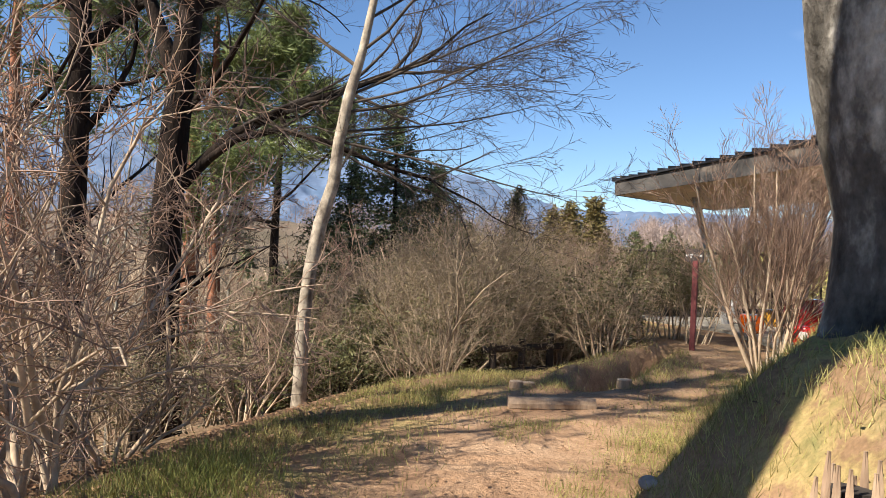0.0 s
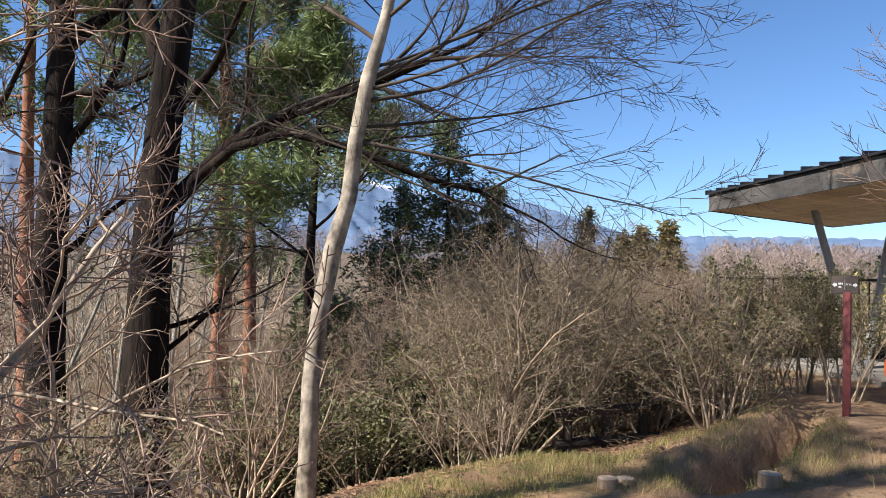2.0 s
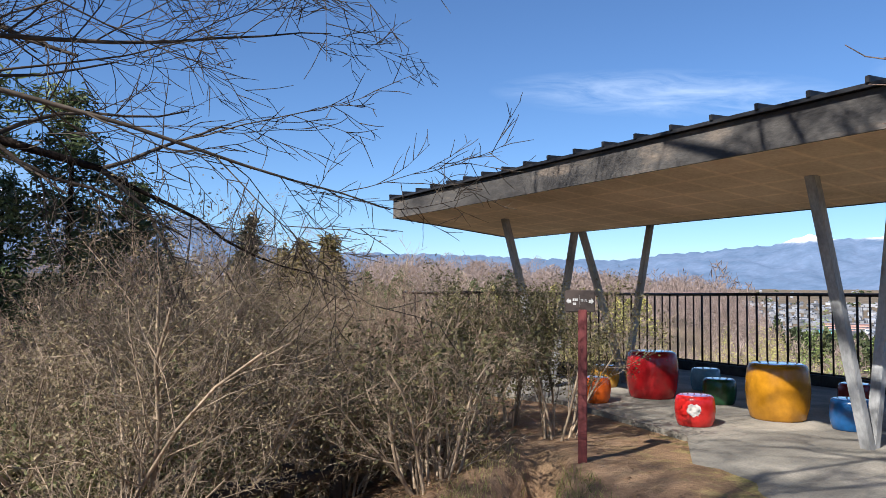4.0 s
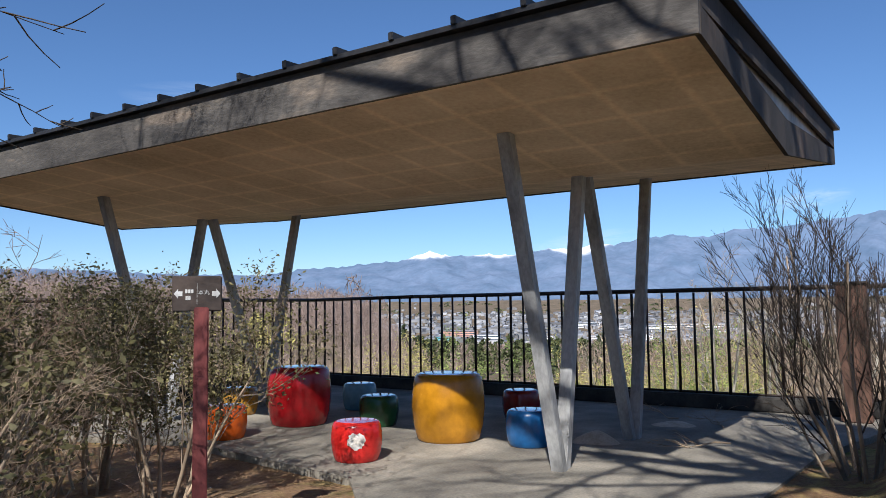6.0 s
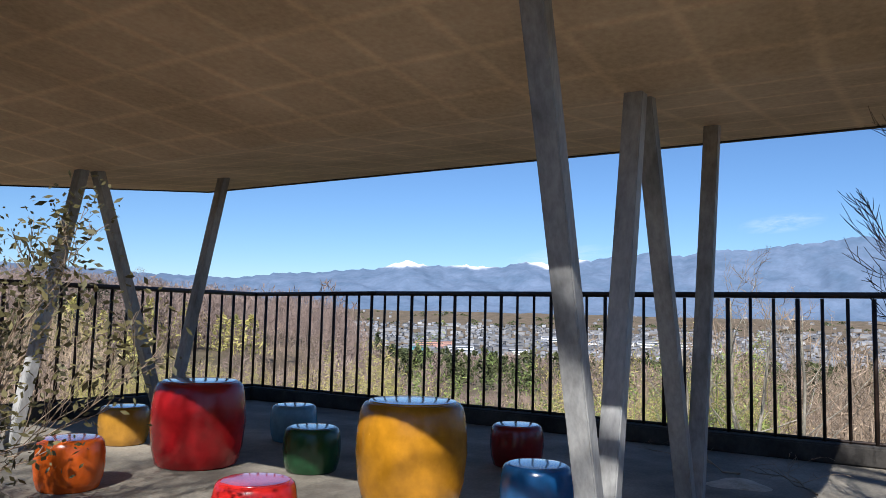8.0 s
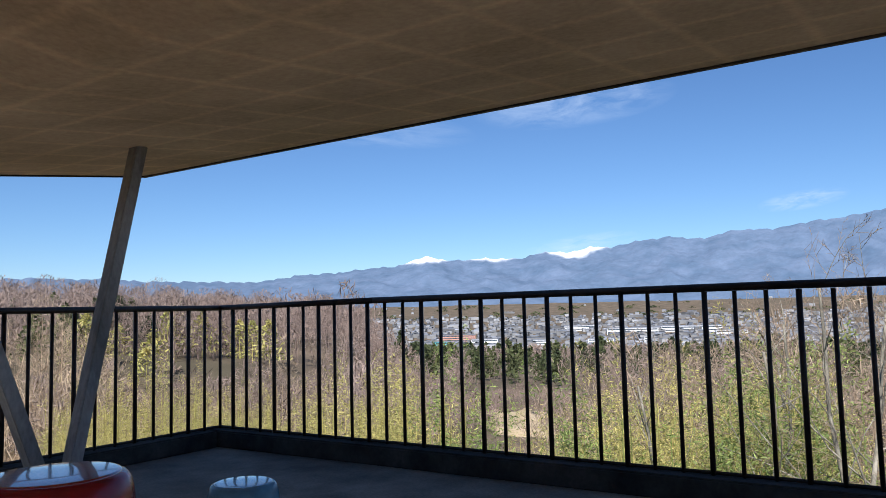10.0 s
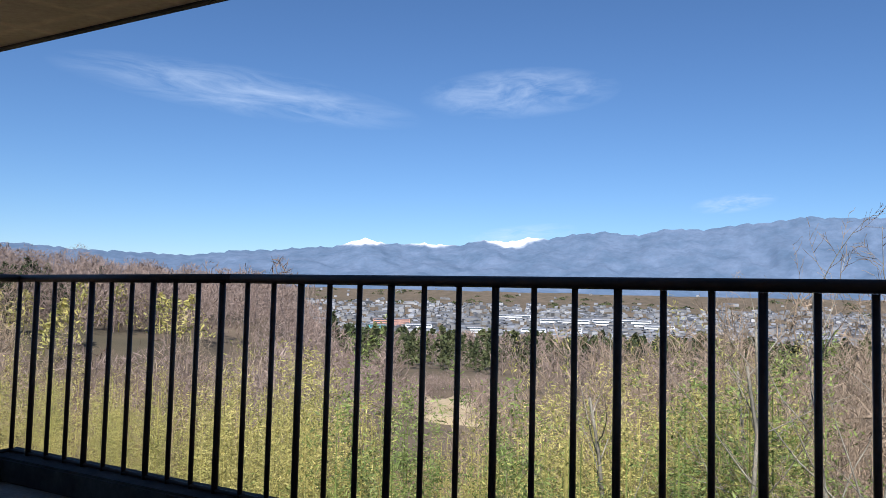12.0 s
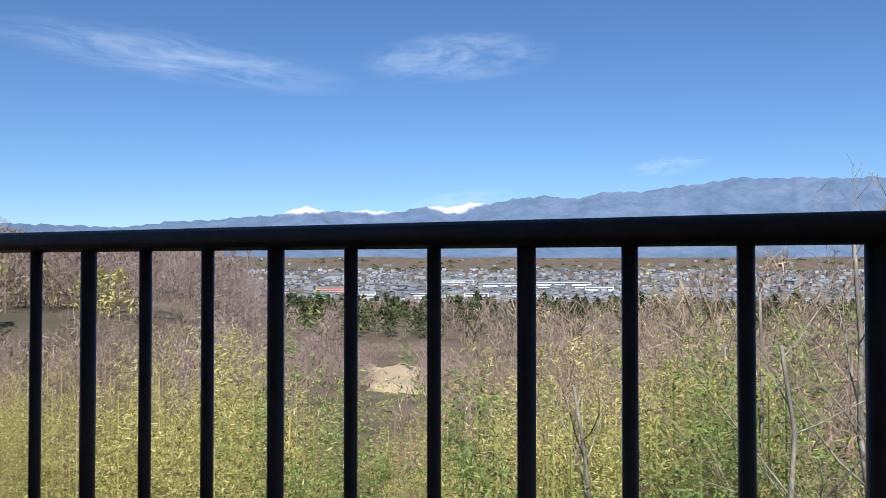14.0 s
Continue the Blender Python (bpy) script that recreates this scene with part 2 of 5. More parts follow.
def mesh_np(name, verts, quads, material=None, smooth=False):
    """A mesh of quads from arrays."""
    me = bpy.data.meshes.new(name)
    verts, quads = np.asarray(verts, np.float32), np.asarray(quads, np.int32)
    me.vertices.add(len(verts))
    me.vertices.foreach_set("co", verts.ravel())
    me.loops.add(quads.size)
    me.loops.foreach_set("vertex_index", quads.ravel())
    me.polygons.add(len(quads))
    me.polygons.foreach_set("loop_start", np.arange(0, quads.size, quads.shape[1], dtype=np.int32))
    if smooth:
        me.polygons.foreach_set("use_smooth", np.ones(len(quads), bool))
    if material:
        me.materials.append(material)
    me.update(calc_edges=True)
    return me


def child(ob, parent):
    ob.parent = parent
    return ob


def part(name, bm, material, parent, label="", smooth=False):
    me = bpy.data.meshes.new(name)
    bm.to_mesh(me)
    bm.free()
    me.materials.append(material)
    if smooth:
        me.shade_smooth()
    ob = new(name, me)
    if parent:
        ob.parent = parent
    if label:
        ob["label"] = label
    return ob


def box(bm, lo, hi, bevel=0.0):
    r = bmesh.ops.create_cube(bm, size=1.0)
    s = [b - a for a, b in zip(lo, hi)]
    c = [(a + b) / 2 for a, b in zip(lo, hi)]
    bmesh.ops.transform(bm, matrix=Matrix.Translation(c) @ Matrix.Diagonal((*s, 1)), verts=r["verts"])
    if bevel:
        es = list({e for v in r["verts"] for e in v.link_edges})
        bmesh.ops.bevel(bm, geom=es, offset=bevel, segments=2, affect="EDGES")
    return bm


def boxes(lo, hi, bevel=0.0):
    return box(bmesh.new(), lo, hi, bevel)


def prism(poly, z0, z1):
    """A closed upright prism over a polygon."""
    bm = bmesh.new()
    f = bm.faces.new([bm.verts.new((x, y, z0)) for x, y in poly])
    r = bmesh.ops.extrude_face_region(bm, geom=[f])
    bmesh.ops.translate(bm, vec=(0, 0, z1 - z0), verts=[v for v in r["geom"] if isinstance(v, bmesh.types.BMVert)])
    bmesh.ops.recalc_face_normals(bm, faces=bm.faces)
    return bm


def beam(a, b, w, h, bevel=0.008, up=(0, 1, 0)):
    """A squared bar from a to b."""
    a, b = V(a), V(b)
    d = b - a
    bm = boxes((-w / 2, -h / 2, 0), (w / 2, h / 2, d.length), bevel)
    z = d.normalized()
    x = V(up).cross(z).normalized()
    y = z.cross(x)
    m = Matrix((x, y, z)).transposed().to_4x4()
    bmesh.ops.transform(bm, matrix=Matrix.Translation(a) @ m, verts=bm.verts)
    return bm


def rod(a, b, r0, r1=None, sides=8, knots=0.0, segs=1):
    """A round bar, or an uneven log, from a to b."""
    a, b = V(a), V(b)
    bm = bmesh.new()
    d = (b - a)
    z = d.normalized()
    x = z.orthogonal().normalized()
    y = z.cross(x)
    rings = []
    for k in range(segs + 1):
        t = k / segs
        r = r0 + ((r1 if r1 is not None else r0) - r0) * t
        rings.append([bm.verts.new(a + d * t + (x * math.cos(q) + y * math.sin(q)) * r * (1 + knots * math.sin(3 * q + k * 2.1)))
                      for q in (2 * math.pi * i / sides for i in range(sides))])
    for p, q in zip(rings, rings[1:]):
        for i in range(sides):
            bm.faces.new((p[i], p[(i + 1) % sides], q[(i + 1) % sides], q[i]))
    bm.faces.new(rings[0][::-1])
    bm.faces.new(rings[-1])
    return bm


def lathe(profile, sides=40):
    bm = bmesh.new()
    rings = [[bm.verts.new((r * math.cos(q), r * math.sin(q), z)) for q in (2 * math.pi * i / sides for i in range(sides))] for r, z in profile]
    for p, q in zip(rings, rings[1:]):
        for i in range(sides):
            bm.faces.new((p[i], p[(i + 1) % sides], q[(i + 1) % sides], q[i]))
    bm.faces.new(rings[0][::-1])
    bm.faces.new(rings[-1])
    return bm


def empty(name, at=(0, 0, 0), **tags):
    ob = new(name)
    ob.empty_display_size = 0.2
    ob.location = at
    return tagged(ob, **tags)


# ---- the lie of the land ----
EDGE = [(-14.2, -40), (-13.6, -16), (-12.9, -11), (-11.5, -8.6), (-10.6, -7.15), (-9.8, -6.6), (-8.9, -6.6), (-7.3, -4.9), (-6.4, -2.6), (-5.75, 0.35), (0.22, 0.35), (0.22, -40)]
EP = np.array(EDGE)


def edge_distance(x, y):
    """Metres outside the plateau's rim (negative inside)."""
    x, y = np.asarray(x, float), np.asarray(y, float)
    best = np.full(x.shape, 1e9)
    inside = np.zeros(x.shape, bool)
    for (ax, ay), (bx, by) in zip(EP, np.roll(EP, -1, 0)):
        dx, dy = bx - ax, by - ay
        if not (ay == -40 and by == -40):
            t = np.clip(((x - ax) * dx + (y - ay) * dy) / (dx * dx + dy * dy), 0, 1)
            best = np.minimum(best, np.hypot(x - ax - t * dx, y - ay - t * dy))
        cross = ((ay > y) != (by > y)) & (x < (bx - ax) * (y - ay) / ((by - ay) or 1e-9) + ax)
        inside ^= cross
    return np.where(inside | (y < -40) & (x < 0.2) & (x > -14.2), -best, best)


def smooth01(t):
    t = np.clip(t, 0, 1)
    return t * t * (3 - 2 * t)


def wobble(x, y, s, seed=0.0):
    return (np.sin(x * s + 1.3 + seed) * np.cos(y * s * 0.83 + 0.7 * seed) + 0.6 * np.sin(x * s * 2.13 - y * s * 1.7 + seed * 2.1) + 0.4 * np.cos(x * s * 3.7 + y * s * 4.1 + seed)) / 2


def land(x, y):
    x, y = np.asarray(x, float), np.asarray(y, float)
    # the plateau: path, right-hand bank, hollow by the steps
    top = -0.12 * smooth01((y + 15) / 6) + 0.10 * smooth01((x + 8.2) / 2.0) * smooth01((y + 9.5) / 2)
    bank = smooth01((0.757 * (x + 10.4) - 0.654 * np.maximum(y + 11.5, 0)) / 1.0) * smooth01((-8.0 - y) / 1.2)
    top = top + 0.98 * bank + 0.5 * smooth01((x + 9.0) / 4) * smooth01((-10.5 - y) / 3)
    mound = np.exp(-(((x + 7.0) / 0.9) ** 2 + ((y + 6.0) / 1.1) ** 2))
    top = top + 0.10 * mound
    # ditch that runs down beside the mound
    q = ((x + 8.75) * 0.69 + (y + 7.15) * 0.72)
    off = ((x + 8.75) * 0.72 - (y + 7.15) * 0.69)
    ditch = np.exp(-(np.abs(off - 0.08) / 0.15) ** 3) * smooth01((q + 0.4) / 0.5) * smooth01((3.0 - q) / 0.6)
    berm = np.exp(-((off + 0.24) / 0.2) ** 2) * smooth01((q + 0.2) / 0.5) * smooth01((3.2 - q) / 0.6)
    rough = smooth01((-x - 5.6) / 0.6)
    top = top - 0.42 * ditch + 0.1 * berm * (1 + 0.6 * wobble(x, y, 3.7, 2.0)) + rough * (0.015 * wobble(x, y, 2.3) + 0.012 * wobble(x, y, 6.1, 3.0) + bank * (0.08 * wobble(x, y, 2.7, 6.0) + 0.05 * wobble(x, y, 6.7, 1.0) + 0.02 * wobble(x, y, 15.0, 4.0)))
    under_deck = smooth01((x + 6.6) / 0.6) * smooth01((x + 5.2 - (y + 5.1) * -0.9) / 0.5)
    top = np.where(under_deck > 0.5, np.minimum(top, -0.06), top)
    d = np.maximum(edge_distance(x, y), 0)
    hx, hy = x + 4.0, y + 4.0
    r = np.hypot(hx, hy)
    head = np.degrees(np.arctan2(hx, hy))                 # 0 ahead, 90 towards the valley
    # valley side
    rv = np.interp(r, [0, 6, 10, 16, 30, 60, 100, 300, 600, 1300, 2000, 3000, 3600, 4300, 4950], [0, -3.0, -5.0, -7.0, -9.5, -12, -15, -25, -40, -74, -50, -12, 25, 60, 90])
    valley = np.maximum(-0.95 * d, rv)
    # wooded hollow and hill ahead
    hill = np.interp(head, [-180, -120, -80, -30, 0, 25, 40, 47, 54, 60], [2, 2, -6, 4, 4.5, 2.4, -0.4, -2.2, -6.0, -9])
    rh = np.interp(r, [0, 12, 25, 45, 90, 150, 230, 400, 900, 1600, 3000, 4950], [-1, -3.0, -5.5, -6.0, -2.0, 1, 0.2, -10, -60, -70, 0, 60])
    ridge = np.exp(-((r - 165) / 60) ** 2)
    wood = np.maximum(-0.36 * d, rh + (hill - 1) * ridge * 1.0)
    near_hill = smooth01((r - 60) / 50) * (1 - smooth01((r - 230) / 120))
    wv = smooth01((head - 42 - 7.5 * near_hill) / (14 - 8.0 * near_hill)) * (1 - smooth01((head - 150) / 25))
    out = wood * (1 - wv) + valley * wv
    back = np.maximum(-0.3 * d, -4 + 0 * d)
    wb = smooth01((np.abs(head) - 120) / 40) * (1 - wv)
    out = out * (1 - wb) + back * wb
    out = out + 0.12 * wobble(x, y, 0.6, 1.0) * smooth01(d / 3) + 1.3 * wobble(x, y, 0.045, 2.0) * smooth01((d - 20) / 40) * (1 - smooth01((d - 900) / 300))
    return np.where(d > 0, top * np.exp(-d / 1.5) + out, top)


def ground_z(x, y):
    return float(land(np.array([x]), np.array([y]))[0])


def ground_material():
    m = bpy.data.materials.new("ground_soil_and_grass")
    m.use_nodes = True
    n, l = m.node_tree.nodes, m.node_tree.links
    b = n["Principled BSDF"]
    tc = n.new("ShaderNodeTexCoord")

    def nz(scale, detail=6.0):
        z = n.new("ShaderNodeTexNoise")
        z.inputs["Scale"].default_value, z.inputs["Detail"].default_value, z.inputs["Roughness"].default_value = scale, detail, 0.65
        l.new(tc.outputs["Object"], z.inputs["Vector"])
        return z.outputs[0]

    def ramp(src, stops):
        rp = n.new("ShaderNodeValToRGB")
        e = rp.color_ramp.elements
        e[0].position, e[0].color = stops[0][0], (*stops[0][1], 1)
        e[1].position, e[1].color = stops[-1][0], (*stops[-1][1], 1)
        for p, c in stops[1:-1]:
            k = e.new(p)
            k.color = (*c, 1)
        l.new(src, rp.inputs[0])
        return rp.outputs[0]

    def mixc(f, a, c, mode="MIX"):
        mx = n.new("ShaderNodeMix")
        mx.data_type, mx.blend_type = "RGBA", mode
        if isinstance(f, float):
            mx.inputs["Factor"].default_value = f
        else:
            l.new(f, mx.inputs["Factor"])
        l.new(a, mx.inputs["A"])
        l.new(c, mx.inputs["B"])
        return mx.outputs["Result"]

    soil = ramp(nz(1.6), [(0.3, (0.22, 0.13, 0.075)), (0.5, (0.36, 0.225, 0.13)), (0.72, (0.48, 0.325, 0.2))])
    grass = ramp(nz(2.6), [(0.3, (0.15, 0.16, 0.045)), (0.43, (0.34, 0.26, 0.1)), (0.5, (0.22, 0.135, 0.07)), (0.58, (0.3, 0.19, 0.1)), (0.68, (0.14, 0.16, 0.035))])
    litter = ramp(nz(9.0), [(0.35, (0.09, 0.055, 0.035)), (0.5, (0.2, 0.13, 0.08)), (0.68, (0.3, 0.21, 0.13))])
    at = n.new("ShaderNodeAttribute")
    at.attribute_name = "cover"
    sep = n.new("ShaderNodeSeparateColor")
    l.new(at.outputs["Color"], sep.inputs[0])
    c = mixc(sep.outputs[0], soil, grass)
    c = mixc(sep.outputs[1], c, litter)
    far = ramp(nz(0.03), [(0.35, (0.1, 0.085, 0.055)), (0.55, (0.17, 0.13, 0.09)), (0.7, (0.24, 0.185, 0.125))])
    c = mixc(sep.outputs[2], c, far)
    c = mixc(0.55, c, nz(35.0), "OVERLAY")
    l.new(c, b.inputs["Base Color"])
    b.inputs["Roughness"].default_value, b.inputs["Specular IOR Level"].default_value = 0.95, 0.15
    bp = n.new("ShaderNodeBump")
    bp.inputs["Strength"].default_value, bp.inputs["Distance"].default_value = 0.8, 0.03
    l.new(nz(22.0), bp.inputs["Height"])
    l.new(bp.outputs[0], b.inputs["Normal"])
    return m


def build_ground():
    k = np.linspace(-8.45, 8.45, 361)
    gx, gy = -9.0 + 2.05 * np.sinh(k), -8.5 + 2.05 * np.sinh(k)
    X, Y = np.meshgrid(gx, gy, indexing="ij")
    Z = land(X, Y)
    nn = len(k)
    idx = np.arange(nn * nn).reshape(nn, nn)
    q = np.stack([idx[:-1, :-1], idx[1:, :-1], idx[1:, 1:], idx[:-1, 1:]], -1).reshape(-1, 4)
    me = mesh_np("ground", np.stack([X, Y, Z], -1).reshape(-1, 3), q, ground_material(), True)
    d = edge_distance(X, Y)
    # trodden path, turf beside it, leaf litter on the slopes
    px = np.interp(Y, [-16, -12, -10, -8.5, -6.5], [-11.8, -11.0, -10.3, -9.4, -7.6])
    path = np.exp(-((X - px) / 0.95) ** 2) * smooth01((-5.0 - Y) / 1.0)
    patch = 0.5 + 0.5 * wobble(X, Y, 2.0, 4.0)
    turf = np.clip(1.25 - path * 1.5 - 0.5 * patch, 0, 1)
    litter = np.clip(smooth01((d + 0.35) / 0.8) + smooth01((-12.6 - X) / 0.6), 0, 1) * (0.65 + 0.35 * patch)
    q = ((X + 8.75) * 0.69 + (Y + 7.15) * 0.72)
    off = ((X + 8.75) * 0.72 - (Y + 7.15) * 0.69)
    turf = turf * (1 - np.exp(-((off - 0.1) / 0.9) ** 2) * smooth01((q + 1.0) / 0.6) * 0.8)
    litter = np.clip(litter + 0.6 * smooth01((X + 10.4) / 0.8) * smooth01((-9.0 - Y) / 1.5) * np.clip(0.2 + wobble(X, Y, 3.9, 8.0), 0, 1) + 0.55 * np.exp(-((off - 0.3) / 0.7) ** 2) * smooth01((q + 0.4) / 0.5), 0, 1)
    far = smooth01((d - 25) / 40)
    col = np.stack([turf, litter * (1 - far), far, np.ones_like(far)], -1).reshape(-1, 4).astype(np.float32)
    ca = me.color_attributes.new("cover", "FLOAT_COLOR", "POINT")
    ca.data.foreach_set("color", col.ravel())
    return tagged(new("ground", me), "sunlit earth and dry grass hilltop sloping into a wooded valley", "ground", kind="structure")


build_ground()

# ---- deck, kerbs ----
DECK = [(0.1, 0.12), (-5.45, 0.12), (-4.55, -2.6), (-4.95, -5.0), (-5.95, -6.0), (-6.7, -7.1), (-5.6, -7.55), (-4.0, -7.6), (-2.4, -7.7), (0.1, -8.3)]
tagged(part("deck", prism(DECK, -0.3, 0.0), CONCRETE, None), "worn grey concrete floor slab with dusty sunlit patches", "deck", kind="structure")
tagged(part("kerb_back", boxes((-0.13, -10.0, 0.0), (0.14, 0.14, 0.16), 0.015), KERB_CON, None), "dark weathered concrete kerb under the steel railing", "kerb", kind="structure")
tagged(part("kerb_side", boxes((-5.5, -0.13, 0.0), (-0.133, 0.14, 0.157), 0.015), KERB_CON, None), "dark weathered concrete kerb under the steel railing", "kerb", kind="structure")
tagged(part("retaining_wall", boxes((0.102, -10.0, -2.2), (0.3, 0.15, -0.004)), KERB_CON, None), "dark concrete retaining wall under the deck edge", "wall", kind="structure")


# ---- railings ----
def railing(name, a, b, count, label):
    a, b = V(a), V(b)
    rail = empty(name, a, label=label, category="railing", group="railings round the deck")
    d = b - a
    lead = d.normalized() * (-0.19 if a.x < -0.1 else 0.0)
    hgt = [(0.0, 1.342), (0.2, 1.362), (1.0, 1.37)] if a.x > -0.1 else [(0.0, 1.342), (1.0, 1.335)]
    for (t0, z0), (t1, z1) in zip(hgt, hgt[1:]):
        part("top_rail", rod((lead if t0 == 0 else d * t0) + V((0, 0, z0)), d * t1 + V((0, 0, z1)), 0.027, sides=12), STEEL, rail, smooth=True)
    part("bottom_rail", rod(lead + V((0, 0, 0.175)), d + V((0, 0, 0.175)), 0.014, sides=6), STEEL, rail, smooth=True)
    post_me, bar_me = bpy.data.meshes.new("post"), bpy.data.meshes.new("bar")
    for me, r in ((post_me, 0.0185), (bar_me, 0.0145)):
        bm = rod((0, 0, 0.1), (0, 0, 1.338), r, sides=8)
        bm.to_mesh(me)
        bm.free()
        me.materials.append(STEEL)
        me.shade_smooth()
    for i in range(count + 1):
        thick = i % 3 == 1
        ob = child(new("post" if thick else "bar", post_me if thick else bar_me), rail)
        ob.location = d * (i / count)
    return rail


railing("railing", (0, 0, 0), (0, -9.88, 0), 52, "black painted steel railing with upright bars on a concrete kerb")
railing("railing", (-0.19, 0, 0), (-5.51, 0, 0), 28, "black painted steel railing along the short deck side")


# ---- the shelter ----
def shelter():
    sh = empty("shelter", (-3.3, -3.8, 0), label="open park shelter with folded board soffit and slanting grey legs", category="shelter")
    off = V((3.3, 3.8, 0))
    x0, xv, x1, y0, y1 = -5.66, -3.45, -0.8, -7.74, 0.1
    zf, zv, zb = 2.46, 2.245, 2.575

    def slab(pts, name, material, label=""):
        """A solid through the outline pts in the x-z plane, between two ends in y."""
        bm = bmesh.new()
        prof, ya, yb = pts
        f = bm.faces.new([bm.verts.new(V((x, ya, z)) + off) for x, z in prof])
        r = bmesh.ops.extrude_face_region(bm, geom=[f])
        bmesh.ops.translate(bm, vec=(0, yb - ya, 0), verts=[v for v in r["geom"] if isinstance(v, bmesh.types.BMVert)])
        bmesh.ops.recalc_face_normals(bm, faces=bm.faces)
        return part(name, bm, material, sh, label)

    i = 0.03
    slab(([(x0 + i, zf), (xv, zv), (x1 - i, zb), (x1 - i, zb + 0.03), (xv, zv + 0.03), (x0 + i, zf + 0.03)], y0 + i, y1 - i), "soffit", SOFFIT, "stained brown board soffit folded to a valley")
    slab(([(x0, zf - 0.012), (x0 + 0.028, zf - 0.012), (x0 + 0.028, zf + 0.27), (x0, zf + 0.27)], y0 + 0.002, y1 - 0.002), "fascia", FASCIA, "weathered grey timber fascia with bleached patches")
    slab(([(x1 - 0.028, zb - 0.012), (x1, zb - 0.012), (x1, zb + 0.33), (x1 - 0.028, zb + 0.33)], y0 + 0.002, y1 - 0.002), "fascia", FASCIA)
    # the ends: lower boards following the fold, upper board, and a pale infill between
    zt0, zt1 = zf + 0.26, zb + 0.31
    for ya, yb, yi in ((y0, y0 + 0.028, y0 + 0.05), (y1 - 0.028, y1, y1 - 0.075)):
        slab(([(x0 + 0.03, zf - 0.012), (xv, zv - 0.012), (x1 - 0.03, zb - 0.012), (x1 - 0.03, zb + 0.13), (xv, zv + 0.24), (x0 + 0.03, zf + 0.13)], ya, yb), "end_board", END_BOARD, "brown-black weathered board along the roof end")
        slab(([(x0 + 0.03, zt0 - 0.13), (x1 - 0.03, zt1 - 0.16), (x1 - 0.03, zt1), (x0 + 0.03, zt0)], ya, yb), "end_board", END_BOARD)
        slab(([(x0 + 0.06, zf + 0.05), (xv, zv + 0.1), (x1 - 0.06, zb + 0.05), (x1 - 0.06, zt1 - 0.06), (x0 + 0.06, zt0 - 0.06)], yi, yi + 0.02), "infill_panel", POST_PAINT, "pale translucent-looking infill panel under the roof end")
    a, b = V((x0 - 0.05, 0, zf + 0.275)), V((x1 + 0.05, 0, zb + 0.335))
    slab(([(a.x, a.z), (b.x, b.z), (b.x, b.z + 0.03), (a.x, a.z + 0.03)], y0 - 0.05, y1 + 0.05), "roof_sheet", SHEET, "black metal roofing sheet")
    n = 18
    for k in range(n + 1):
        y = y0 + (y1 - y0) * k / n
        dz = 0.03
        bm = beam(V((a.x - 0.015, y, a.z + dz + 0.02)) + off, V((b.x + 0.015, y, b.z + dz + 0.02)) + off, 0.05, 0.034, 0.004, (0, 1, 0))
        part("roof_rib", bm, SHEET, sh)
    # slanting legs, two pairs to a frame
    for y in (-6.183, -1.5):
        back = 0.09 if y > -3 else 0.0
        for xb, xt in ((-3.975, -4.70), (-3.89, -3.45), (-2.475, -3.31), (-2.40 - back, -1.87 - back)):
            zt = zv + (abs(xt - xv) * ((zf - zv) / (xv - x0) if xt < xv else (zb - zv) / (x1 - xv)))
            yy = y + (0.02 if xb in (-3.89, -2.475) else 0.0)
            ln = (V((xt, yy, zt)) - V((xb, yy, 0))).normalized()
            part("leg", beam(V((xb, yy, -0.02)) + off, V((xt, yy, zt)) + ln * 0.015 + off, 0.082, 0.098, 0.006, (0, 1, 0)), POST_PAINT, sh, "pale grey painted slanting leg with rust spots")
    return sh


shelter()


# ---- barrel tables and stools ----
def varnish(paint):
    """The same paint under a thick clear coat."""
    m = paint.copy()
    m.name = paint.name + "_varnished"
    bs = m.node_tree.nodes["Principled BSDF"]
    bs.inputs["Coat Weight"].default_value, bs.inputs["Coat Roughness"].default_value, bs.inputs["Coat IOR"].default_value = 1.0, 0.07, 2.0
    return m


